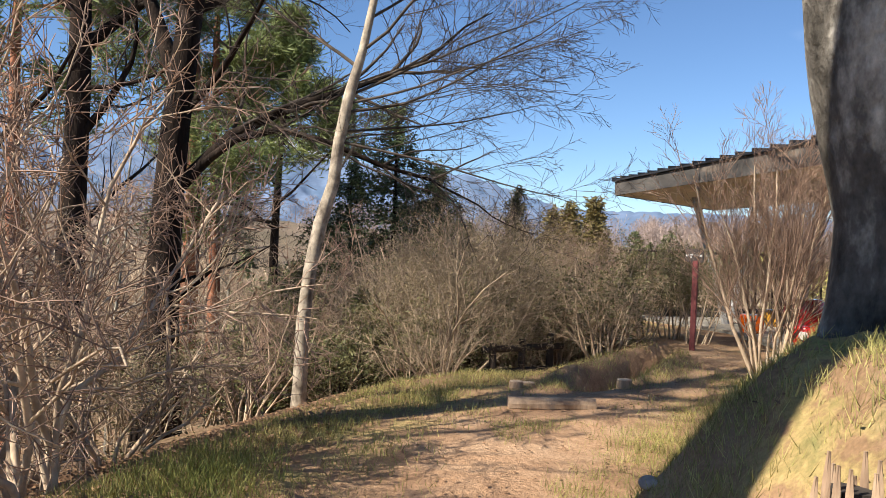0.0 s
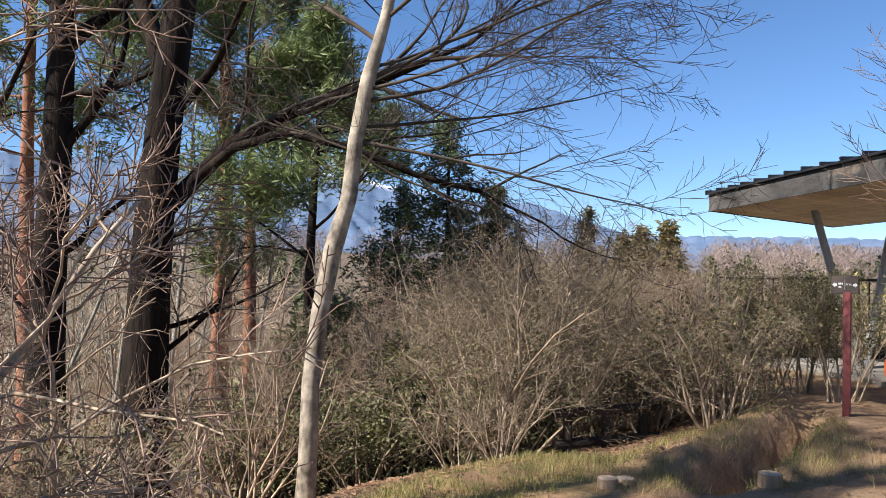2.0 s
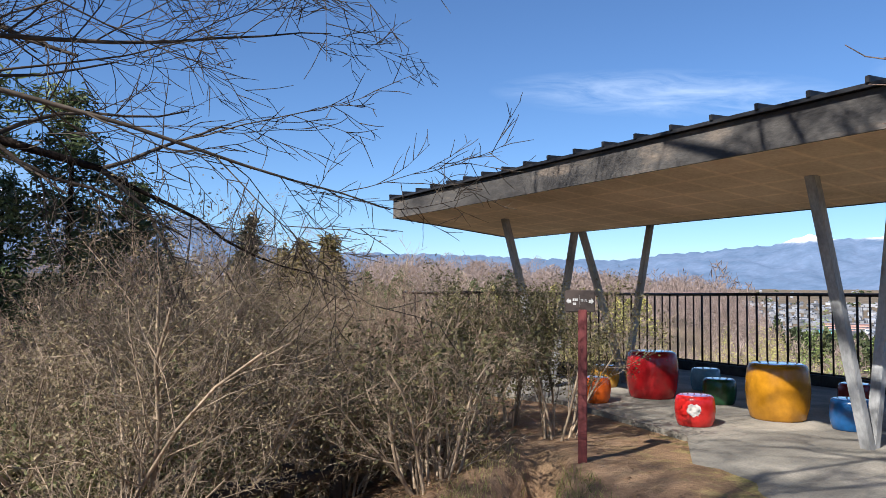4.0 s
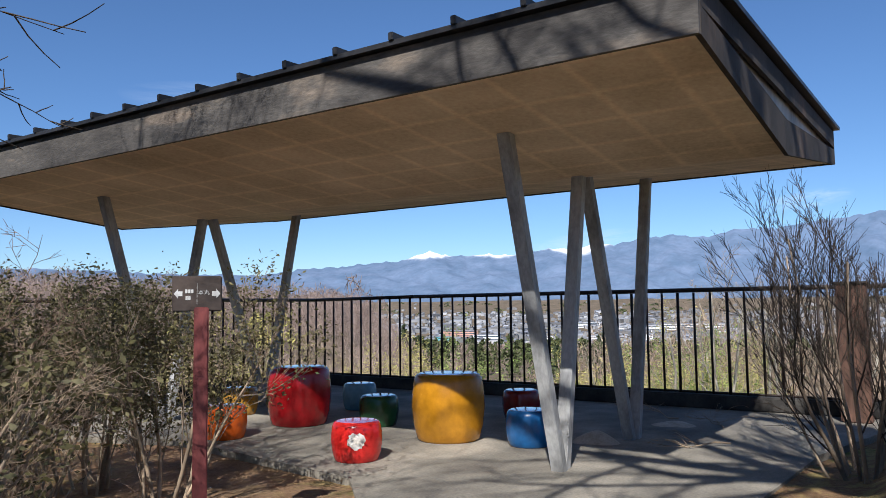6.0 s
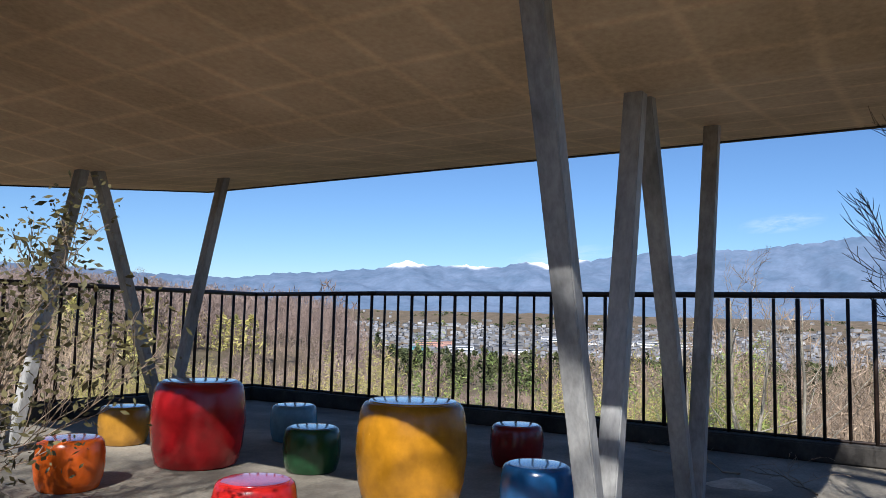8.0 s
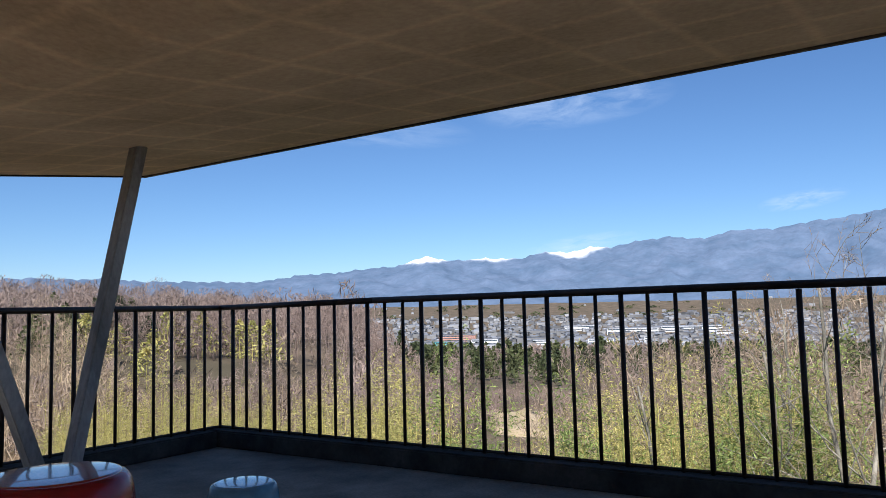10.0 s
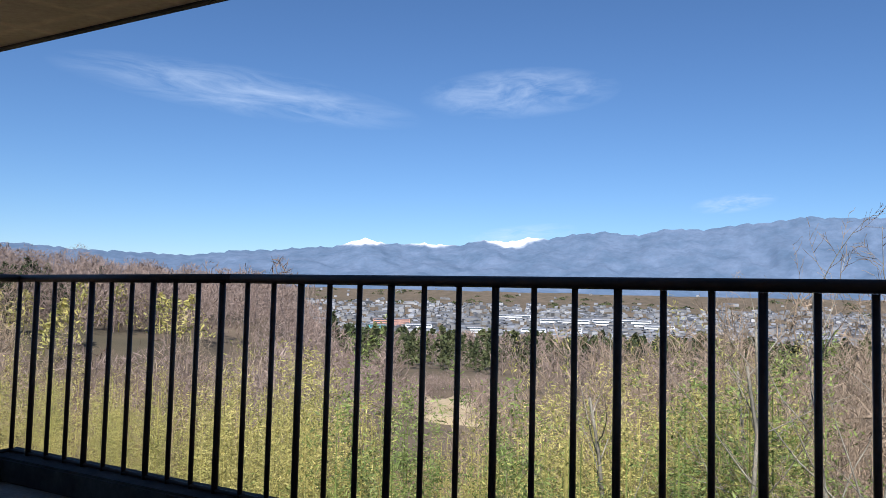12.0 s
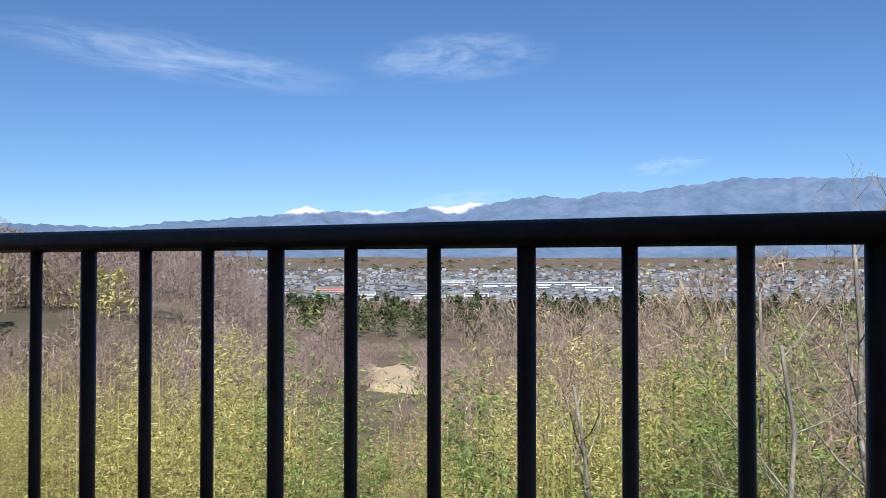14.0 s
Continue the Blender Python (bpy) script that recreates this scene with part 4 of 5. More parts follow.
cedar(41, (-9.85, 4.4), 4.9, 4.0, "dark green conifer with a ragged pointed crown", LEAF_DEEP, 0.35)
cedar(42, (-7.9, 5.0), 1.9, 3.0, "dark green conifer with a broad uneven crown", LEAF_DEEP, 0.4)
cedar(48, (-8.75, 4.6), 3.35, 2.5, "dense dark green conifer with a blunt crown", LEAF_DEEP, 0.45, per=26, size=0.12)
cedar(49, (-10.75, -3.1), 0.45, 3.2, "young conifer with level sprays of dull green needles", LEAF_SPRAY, 0.35, 20, 16, 0.11)
cedar(50, (-11.9, -1.2), 0.9, 3.4, "young conifer with level sprays of dull green needles", LEAF_SPRAY, 0.35, 20, 16, 0.12)
cedar(43, (-10.9, 6.6), 3.6, 3.8, "dark green conifer among bare twigs", LEAF_DEEP, 0.4)
cedar(44, (-5.6, 8.5), 3.25, 1.9, "yellow-green young conifer above the thicket", LEAF_OLIVE, 0.35)
cedar(45, (6.0, 38.6), 4.7, 4.4, "brownish golden conical conifer far down the slope", LEAF_GOLD, 0.15, per=10, size=0.4)
cedar(46, (7.7, 38.0), 5.2, 4.0, "brownish golden conical conifer far down the slope", LEAF_GOLD, 0.15, per=10, size=0.4)
cedar(47, (5.0, 39.5), 4.2, 3.6, "brownish golden conical conifer far down the slope", LEAF_GOLD, 0.2, per=10, size=0.4)


# ---- the great trunk on the bank ----
def great_tree():
    at = (-8.23, -11.1)
    w = Wood(51)
    z0 = ground_z(*at)
    n = 26
    pts, rad = [], []
    for k in range(n + 1):
        t = k / n
        z = t * 6.5
        lean = 0.2 * min(max(z + z0 - 1.9, 0.0), 2.6)
        pts.append(V((-0.81 * lean + 0.02 * math.sin(3 * z), 0.58 * lean + 0.02 * math.sin(z * 2), z - 0.3)))
        rad.append(0.42 * (1 + 0.45 * math.exp(-z * 3.2) + 0.025 * math.sin(z * 4)) * (1 - 0.22 * t))
    w.tube(pts, rad, 40, "trunk")
    for ring in w.bins["trunk"][0]:                      # ribs and hollows that run up the trunk
        q = np.arctan2(ring[:, 1], ring[:, 0] - 0.0)
        k = 1 + 0.045 * np.sin(q * 5 + ring[:, 2] * 0.9) + 0.03 * np.sin(q * 9 - ring[:, 2] * 1.7)
        c = np.repeat(np.array([tuple(p) for p in pts]), 40, 0)
        ring[:] = c + (ring - c) * k[:, None]
    for hz, dd, ln, r in ((4.0, (-0.55, 0.55, 0.5), 4.2, 0.12), (4.4, (-0.3, 0.8, 0.5), 4.2, 0.11), (4.9, (-0.8, 0.5, 0.4), 4.5, 0.11), (4.6, (-0.6, 0.4, 0.7), 4.5, 0.12), (5.2, (0.7, 0.5, 0.8), 4.5, 0.12), (5.8, (-0.2, -0.8, 0.8), 4.2, 0.1), (6.0, (0.3, 0.9, 0.7), 4.5, 0.1), (6.1, (-0.9, -0.3, 0.8), 4.2, 0.09)):
        w.grow(pts[min(int(hz / 6.5 * n), n)], V(dd), ln, r, 1, TREE)
    plant("tree", w, (at[0], at[1], z0), "massive old trunk with lichen-patched bark rooted in the bank", "tree", "", BARK_OLD, TWIG_GREY)


great_tree()


# unseen trees behind the walk's start, added for shadows across the bank and deck
def shade_tree(seed, at, height, radius, label, low=0.45, reach=3.4, bow=0.0):
    w = Wood(seed)
    z0 = ground_z(*at)
    w.tube([V((0.05 * math.sin(3 * t), 0.04 * t, height * t - 0.2)) + V((0.5, -0.87, 0)) * bow * max(height * t - 7.2, 0) ** 1.4 for t in np.linspace(0, 1, 10)], [radius * (1.3 - 0.9 * t) for t in np.linspace(0, 1, 10)], 12, "trunk")
    rg = w.rng
    for k in range(7):
        q = k * 2.4 + rg.random()
        w.grow(V((0, 0, height * (low + (0.92 - low) * k / 7))), V((math.cos(q), math.sin(q), 0.7)), reach * (1 - 0.05 * k), radius * 0.4, 1, TREE)
    plant("tree", w, (at[0], at[1], z0), label, "tree", "bare trees behind the path", BARK_DARK, TWIG_DARK)


shade_tree(61, (-14.28, -13.47), 11.5, 0.46, "bare tree casting a broad shadow over the bank", 0.82, 2.2, 0.12)
shade_tree(62, (-17.2, -13.9), 7.5, 0.085, "bare tree with spreading branches", 0.7, 1.5)
shade_tree(65, (-17.1, -10.3), 12.0, 0.06, "bare tree with a twiggy spreading crown", 0.74, 2.2)
shade_tree(66, (-17.6, -12.1), 12.0, 0.06, "bare tree with a twiggy spreading crown", 0.74, 2.2)
shade_tree(67, (-17.3, -11.3), 12.5, 0.06, "bare tree with a twiggy spreading crown", 0.74, 2.4)
shade_tree(64, (-18.4, -11.6), 14.0, 0.14, "tall bare tree with spreading branches", 0.72, 3.0)
shade_tree(63, (-20.4, -12.3), 14.5, 0.16, "tall bare tree with spreading branches", 0.78, 3.0)


# ---- thickets ----
def scatter(kind, spots, seed):
    """Copies of a plant on the ground at x, y, size."""
    rg = random.Random(seed)
    for x, y, s in spots:
        m = Matrix.Translation((x, y, ground_z(x, y) - 0.03)) @ Matrix.Rotation(rg.uniform(0, 6.28), 4, "Z")
        kind.scale = (s, s, s * rg.uniform(0.92, 1.1))
        copy_thing(kind, m)
    kind.scale = (1, 1, 1)


def put_down(kind, x, y):
    kind.location = (x, y, ground_z(x, y) - 0.03)
    return kind


az = [plant("azalea_bush", shrub_wood(70 + k, 8, 2.3, (0.12, 0.7), AZALEA), (0, 0, 0), "leafless azalea bush with crooked tan branches and fine twigs", "bush", "azalea bushes beside the path", BARK_TAN, m) for k, m in ((0, TWIG_RED), (1, TWIG_TAN))]
front = plant("azalea_bush", shrub_wood(75, 10, 2.3, (0.15, 0.7), dict(AZALEA, kids=[(8, 10), (8, 10), (6, 7)], radius=0.019, least=0.003, gnarl=[0.24, 0.26, 0.22, 0.18])), (0, 0, 0), "large leafless azalea bush with crooked sunlit branches", "bush", "azalea bushes beside the path", BARK_TAN, TWIG_RED)
put_down(front, -13.2, -10.05)
front.scale = (1.3, 1.3, 1.4)
put_down(az[0], -14.1, -9.2)
put_down(az[1], -13.2, -8.5)
az[0].scale = (1.2, 1.2, 1.25)
scatter(az[1], [(-14.9, -8.7, 1.1)], 3)
az[1].scale = (0.85, 0.85, 0.8)
scatter(az[0], [(-14.3, -7.6, 1.1), (-15.6, -7.4, 1.2)], 4)

sh = [plant("bare_bush", shrub_wood(80 + k, 9 + k, 1.75, (0.1, 0.55), SHRUB), (0, 0, 0), "dense leafless bush of fine grey-brown twigs", "bush", "bushes on the slope", TWIG_TAN, m) for k, m in ((0, TWIG_GREY), (1, TWIG_TAN), (2, TWIG_RED))]
put_down(sh[0], -11.4, -3.2)
put_down(sh[1], -8.9, -2.4)
put_down(sh[2], -7.7, -3.9)
scatter(sh[0], [(-9.4, -3.4, 1.25), (-10.9, -3.6, 1.1), (-12.6, -3.4, 1.2), (-11.6, -2.2, 1.35), (-8.4, -2.4, 1.25), (-7.3, -3.2, 1.0), (-13.0, -1.4, 1.4), (-10.2, -1.6, 1.5), (-15.6, -5.8, 1.2)], 5)
scatter(sh[1], [(-9.9, -2.6, 1.3), (-8.9, -1.2, 1.45), (-14.8, -4.9, 1.1), (-7.6, -1.2, 1.3), (-12.2, 0.2, 1.5), (-16.6, -3.4, 1.4)], 6)
scatter(sh[2], [(-8.9, -3.3, 1.1), (-10.6, -0.6, 1.5), (-9.5, 0.4, 1.7), (-12.5, -4.6, 1.0), (-8.2, 0.6, 1.6), (-6.9, 1.2, 1.3), (-14.4, -0.4, 1.5), (-11.2, 1.2, 1.7), (-6.8, -2.7, 0.9), (-17.2, -6.0, 1.3)], 7)


def leafy(seed, stems, height, lean, per, size, leaf, twig, label, at, name="bush", P=SHRUB, spread=0.05, group="bushes on the slope"):
    w = shrub_wood(seed, stems, height, lean, P)
    tips = [q for q, _ in w.tips]
    lv = leaf_mesh("foliage", tips, None, size, per, spread, leaf, seed, 0.45, 0.0, 0.3)
    ob = plant(name, w, (0, 0, 0), label, "bush", group, TWIG_TAN, twig, [("foliage", lv)])
    return put_down(ob, *at)


br = leafy(90, 14, 1.25, (0.15, 0.75), 1, 0.05, LEAF_OLIVE, TWIG_TAN, "low dense bush of thin stems with sparse olive leaves", (-7.75, -5.0), "olive_bush")
scatter(br, [(-7.35, -4.35, 0.95), (-8.1, -4.1, 0.8), (-7.2, -2.0, 1.2), (-8.5, -3.6, 1.1), (-7.95, -3.9, 0.9), (-13.6, -6.4, 1.0)], 8)
ev = leafy(91, 9, 1.3, (0.05, 0.42), 7, 0.03, LEAF_OLIVE, TWIG_GREY, "evergreen bush with small leathery olive leaves beside the signpost", (-6.15, -4.5), "evergreen_bush", dict(ERECT, gnarl=[0.12, 0.14, 0.14, 0.14]))
scatter(ev, [(-6.0, -3.5, 1.12), (-6.65, -3.8, 0.92), (-9.0, -2.0, 1.45)], 9)
dk = leafy(92, 10, 1.3, (0.2, 0.7), 10, 0.06, LEAF_SPRAY, TWIG_DARK, "dark evergreen undergrowth bush on the shaded slope", (-9.7, -3.9), "evergreen_bush", dict(SHRUB, levels=2), 0.09)
scatter(dk, [(-10.6, -2.7, 1.1), (-11.3, -4.2, 0.9), (-8.7, -2.9, 1.0), (-12.0, -3.0, 1.1), (-13.3, -2.6, 1.2), (-9.9, -0.4, 1.3), (-11.9, -0.6, 1.3), (-8.1, -0.8, 1.2)], 10)
big = leafy(97, 13, 2.5, (0.12, 0.75), 6, 0.025, LEAF_GREY, TWIG_GREY, "large dense grey-olive bush with pale crooked stems", (-9.85, -4.3), "grey_bush", dict(SHRUB, radius=0.024, trunk_levels=1, kids=[(7, 9), (6, 8), (5, 6)], gnarl=[0.2, 0.22, 0.22, 0.2]), 0.07)
scatter(big, [(-9.2, -3.5, 0.9), (-8.4, -2.2, 0.95), (-10.4, -2.2, 0.95)], 14)
plum = plant("bare_bush", shrub_wood(98, 12, 2.0, (0.15, 0.7), dict(SHRUB, kids=[(6, 8), (6, 8), (4, 6)])), (0, 0, 0), "leafless plum-brown bush of tangled fine twigs", "bush", "bushes on the slope", TWIG_PLUM, TWIG_PLUM)
scatter(sh[1], [(-9.95, -5.15, 0.62), (-10.35, -4.9, 0.6)], 16)
put_down(plum, -10.75, -2.2)
scatter(plum, [(-11.4, -1.0, 1.2), (-10.0, -0.9, 1.2), (-12.4, -2.2, 1.1), (-9.3, 0.6, 1.3), (-7.6, 0.4, 1.2)], 15)
wire = plant("bare_bush", shrub_wood(93, 18, 1.65, (0.08, 0.34), dict(ERECT, radius=0.015, gnarl=[0.1, 0.13, 0.14, 0.12], kids=[(7, 9), (7, 9), (5, 6)], angle=[30, 34, 34])), (0, 0, 0), "leafless reddish bush of upright twigs at the bank top", "bush", "", BARK_TAN, TWIG_RED)
put_down(wire, -8.34, -9.92)
dw = plant("bare_bush", shrub_wood(95, 13, 1.75, (0.12, 0.6), dict(ERECT, kids=[(6, 8), (6, 8), (4, 6)])), (0, 0, 0), "leafless purple-brown bush with thin upright twigs by the railing", "bush", "", TWIG_GREY, TWIG_DARK)
put_down(dw, -3.0, -8.05)
dw.scale = (1.15, 1.15, 1.15)


# ---- young bare trees, poles on the slope ----
def pole(seed, h):
    w = Wood(seed)
    P = dict(TREE, levels=3, kids=[(9, 12), (5, 7), (4, 6), (3, 4)], segs=[8, 5, 4, 3, 3], sides=[6, 4, 3, 3, 3], angle=[45, 42, 40, 40], ratio=[0.32, 0.45, 0.45, 0.4], least=0.003)
    P["from"] = [0.3, 0.2, 0.2, 0.2]
    w.grow(V((0, 0, -0.2)), V((w.rng.gauss(0, 0.05), w.rng.gauss(0, 0.05), 1)), h, 0.05, 0, P)
    return plant("young_tree", w, (0, 0, 0), "thin bare young tree on the wooded slope", "tree", "young bare trees", BARK_GREY, TWIG_GREY)


poles = [put_down(pole(100, 6.0), -15.4, -0.2), put_down(pole(101, 5.2), -16.3, -1.0), put_down(pole(102, 5.6), -14.0, 2.9)]
rg0 = random.Random(12)
for k, kind in enumerate(poles):
    scatter(kind, [(rg0.uniform(-26, -14), rg0.uniform(1, 16), rg0.uniform(0.8, 1.3)) for _ in range(6)] + [(rg0.uniform(-24, -16.5), rg0.uniform(-9, 1), rg0.uniform(0.8, 1.25)) for _ in range(3)], 30 + k)


# ---- masses of far vegetation, each one joined mesh ----
def tuft_cloud(rg, n, height, width, size, slim, kind):
    """Slivers of one plant: twigs fanning up (kind 0), leaves on arching stems (1), or a dense cone (2)."""
    t = rg.uniform(0.12, 1, n)
    q = rg.uniform(0, 2 * math.pi, n)
    if kind == 0:
        rad = width * np.sqrt(rg.uniform(0.02, 1, n)) * np.sin(np.clip(t, 0, 1) * 2.6 + 0.35)
    elif kind == 1:                                     # leafy side shoots along arching culms
        culms, nodes = 5, 13
        k = rg.randint(0, culms, n)
        j = rg.randint(0, nodes, n)
        q = rg.uniform(0, 2 * math.pi, culms)[k]
        t = 0.22 + 0.78 * (j + 0.5) / nodes
        rad = width * rg.uniform(0.1, 1.1, culms)[k] * t ** 2.2
        top = rg.uniform(0.62, 1.0, culms)[k]
        t = t * top - 0.10 * np.clip((t - 0.75) / 0.25, 0, 1) ** 2 * rg.uniform(0.2, 1.0, culms)[k]
        shoot = rg.normal(0, 1, (culms, nodes, 3))[k, j]
        shoot[:, 2] = np.abs(shoot[:, 2]) * 0.6 + 0.25
        along = rg.uniform(0, 1, n) ** 0.7
    else:
        rad = width * (1 - t) ** 0.8 * rg.uniform(0.35, 1.05, n)
    c = np.stack([rad * np.cos(q), rad * np.sin(q), height * t], -1)
    if kind == 1:
        c = c + shoot * (0.115 * (1.15 - t) * along)[:, None] + rg.normal(0, 0.012, (n, 3))
    a = np.stack([np.cos(q) * 0.5, np.sin(q) * 0.5, np.full(n, 1.0 if kind == 0 else 0.1)], -1) + rg.normal(0, 0.7 if kind == 0 else 0.45, (n, 3))
    a /= np.linalg.norm(a, axis=1)[:, None]
    b = np.cross(a, rg.normal(0, 1, (n, 3)))
    b /= np.linalg.norm(b, axis=1)[:, None]
    s = size * rg.uniform(0.6, 1.4, (n, 1))
    return np.stack([c - a * s * 0.5, c + b * s * slim * 0.5, c + a * s * 0.5, c - b * s * slim * 0.5], 1)


def mass(name, spots, seed, n, height, width, size, slim, kind, material, label, category, stem=None):
    rg = np.random.RandomState(seed)
    protos = [tuft_cloud(rg, n, 1.0, width / height, size / height, slim, kind) for _ in range(6)]
    vs = []
    for x, y, s in spots:
        p = protos[rg.randint(6)]
        a = rg.uniform(0, 6.28)
        h = height * s
        c, sn = math.cos(a), math.sin(a)
        r = np.array([[c, sn, 0], [-sn, c, 0], [0, 0, rg.uniform(0.85, 1.15)]])
        vs.append((p * h) @ r + np.array([x, y, ground_z(x, y)]))
        if stem:
            w = h * stem
            g = ground_z(x, y)
            for dx, dy in ((w, 0), (0, w)):
                vs.append(np.array([[[x - dx, y - dy, g - 0.3], [x + dx, y + dy, g - 0.3], [x + dx * 0.3, y + dy * 0.3, g + h * 0.85], [x - dx * 0.3, y - dy * 0.3, g + h * 0.85]]]))
    v = np.concatenate([q.reshape(-1, 3) for q in vs])
    me = mesh_np(name, v, np.arange(len(v)).reshape(-1, 4), material)
    return tagged(new(name, me), label, category, kind="stuff")


def polar(seed, n, heads, radii, cx=-4.0, cy=-4.0, sizes=(0.75, 1.25), power=1.0):
    rg = np.random.RandomState(seed)
    out = []
    for _ in range(n):
        h = math.radians(rg.uniform(*heads))
        r = radii[0] + (radii[1] - radii[0]) * rg.uniform(0, 1) ** power
        out.append((cx + r * math.sin(h), cy + r * math.cos(h), rg.uniform(*sizes)))
    return out


mass("bare_woods", polar(1, 560, (-75, 47), (75, 185), power=0.7) + polar(27, 700, (22, 57), (75, 190), power=0.8), 1, 300, 5.4, 2.7, 0.5, 0.12, 0, WOODS, "far hillside of leafless brown woodland", "woods", 0.012)
mass("bare_woods", polar(2, 420, (-95, 34), (17, 70), power=0.8), 2, 330, 5.0, 1.9, 0.7, 0.03, 0, TWIG_TAN, "bare brown thicket across the wooded hollow", "woods", 0.01)
mass("evergreen_woods", polar(3, 40, (20, 38), (70, 120)) + polar(4, 26, (-40, 10), (40, 110)), 3, 200, 4.6, 2.2, 0.6, 0.35, 2, WOODS_GREEN, "scattered dark evergreens on the far hillside", "woods", 0.012)
def below(spots, height, slack, seed):
    """Sizes the plants so that the town stays in view over their tops."""
    rg = np.random.RandomState(seed)
    out = []
    for x, y, s in spots:
        h = math.degrees(math.atan2(x + 2.0, y + 4.5))
        r = math.hypot(x + 2.0, y + 4.5)
        lim = np.interp(h, [20, 30, 37, 42, 47, 51, 56, 58.5, 59.5, 64.5, 66, 69, 77, 84, 90, 100], [-4.2, -4.0, -3.8, -3.8, -4.3, -4.0, -3.9, -4.6, -8.4, -7.8, -6.0, -5.8, -3.6, -2.0, 0.2, 1.0]) - abs(rg.normal(0, slack))
        top = 1.3 + r * math.tan(math.radians(lim))
        k = (top - ground_z(x, y)) / height
        if k > 0.22:
            out.append((x, y, min(k, 1.35)))
    return out


mass("bamboo_grove", below(polar(5, 200, (30, 90), (9.5, 24)) + polar(28, 110, (28, 56), (11, 30)), 6.6, 3.0, 1), 4, 2100, 6.6, 0.8, 0.085, 0.2, 1, LEAF_BAMBOO, "yellow-green bamboo grove below the deck", "bamboo", 0.004)
mass("bamboo_grove", below(polar(6, 46, (60, 92), (9.0, 18)), 6.2, 3.6, 2), 5, 2200, 6.2, 0.9, 0.085, 0.24, 1, LEAF_BAMBOO_GREEN, "green leafy bamboo below the deck railing", "bamboo", 0.004)
mass("bare_woods", below(polar(7, 190, (66, 112), (20, 80)), 6.5, 1.2, 3), 6, 420, 6.5, 1.8, 0.55, 0.04, 0, TWIG_GREY, "leafless brown trees on the valley slope", "woods", 0.01)
mass("bare_woods", below(polar(8, 90, (14, 50), (18, 70)), 6.5, 1.8, 4), 7, 300, 6.5, 2.0, 0.5, 0.025, 0, TWIG_TAN, "leafless brown trees on the valley slope", "woods", 0.01)
mass("bare_woods", below(polar(29, 310, (24, 55), (26, 100), power=0.8), 5.2, 1.6, 5), 14, 420, 5.2, 2.2, 0.4, 0.08, 0, WOODS, "leafless brown trees filling the hollow below the hill", "woods", 0.012)
mass("evergreen_woods", polar(30, 12, (30, 44), (60, 110)), 15, 260, 4.0, 2.4, 0.45, 0.3, 2, LEAF_BAMBOO, "scattered yellow-green evergreens on the hillside", "woods", 0.012)
mass("evergreen_woods", polar(9, 420, (52.5, 120), (210, 560), sizes=(0.7, 1.3)), 8, 130, 10, 4.0, 1.6, 0.4, 2, WOODS_GREEN, "belt of dark evergreen trees before the town", "woods", 0.01)
mass("bare_woods", [q for q in polar(10, 420, (46, 125), (130, 520), sizes=(0.7, 1.2)) if not (57.5 < math.degrees(math.atan2(q[0] + 2, q[1] + 4.5)) < 66 and math.hypot(q[0], q[1]) < 190)], 9, 110, 9, 3.4, 2.0, 0.08, 0, WOODS, "leafless woods before the town", "woods", 0.01)
mass("bare_woods", polar(11, 500, (45, 130), (560, 1250), sizes=(0.7, 1.2)), 10, 60, 12, 7, 4.0, 0.2, 0, WOODS, "brown woods on the valley side", "woods")
mass("evergreen_woods", polar(12, 300, (45, 130), (560, 1350), sizes=(0.7, 1.3)), 11, 60, 14, 8, 4.5, 0.5, 2, WOODS_GREEN, "dark evergreen woods at the town's edge", "woods")


scatter(poles[0], [(x, y, k * 6.6 / 6.0) for x, y, k in below([(6.0, -4.0, 1), (6.6, -4.9, 1), (9.0, -3.4, 1), (5.4, -5.6, 1), (8.2, -5.2, 1)], 6.6, 1.0, 6)], 41)
scatter(poles[2], [(x, y, k * 6.6 / 5.6) for x, y, k in below([(7.6, -6.2, 1), (7.4, -2.4, 1), (4.6, -4.9, 1), (10.5, -3.6, 1)], 6.6, 1.0, 7)], 42)


mass("evergreen_woods", polar(13, 150, (46, 125), (2500, 3500), sizes=(0.6, 1.3)), 12, 60, 8, 26, 6, 0.5, 2, WOODS_GREEN, "dark wooded foothills behind the town", "woods")


def dry_field():
    """A clearing of pale dry grass on the valley side."""
    vs, n = [], 14
    for j in range(n + 1):
        for i in range(n + 1):
            edge = 1 + 0.14 * math.sin(j * 0.9) + 0.08 * math.cos(j * 2.1)
            h = math.radians(59.2 + 5.4 * j / n + 0.5 * math.sin(i * 0.9))
            r = 96 + 46 * edge * i / n
            x, y = -2 + r * math.sin(h), -4.5 + r * math.cos(h)
            rim = i in (0, n) or j in (0, n)
            vs.append((x, y, ground_z(x, y) + (-0.4 if rim else 0.5)))
    k = np.arange((n + 1) ** 2).reshape(n + 1, n + 1)
    q = np.stack([k[:-1, :-1], k[1:, :-1], k[1:, 1:], k[:-1, 1:]], -1).reshape(-1, 4)
    m = mat("dry_field_grass", (0.4, 0.3, 0.17), (0.62, 0.49, 0.31), 0.12, 0.95, 0.0, 1.5)
    tagged(new("field", mesh_np("field", vs, q, m, True)), "pale dry grass clearing on the valley side", "field", kind="structure")


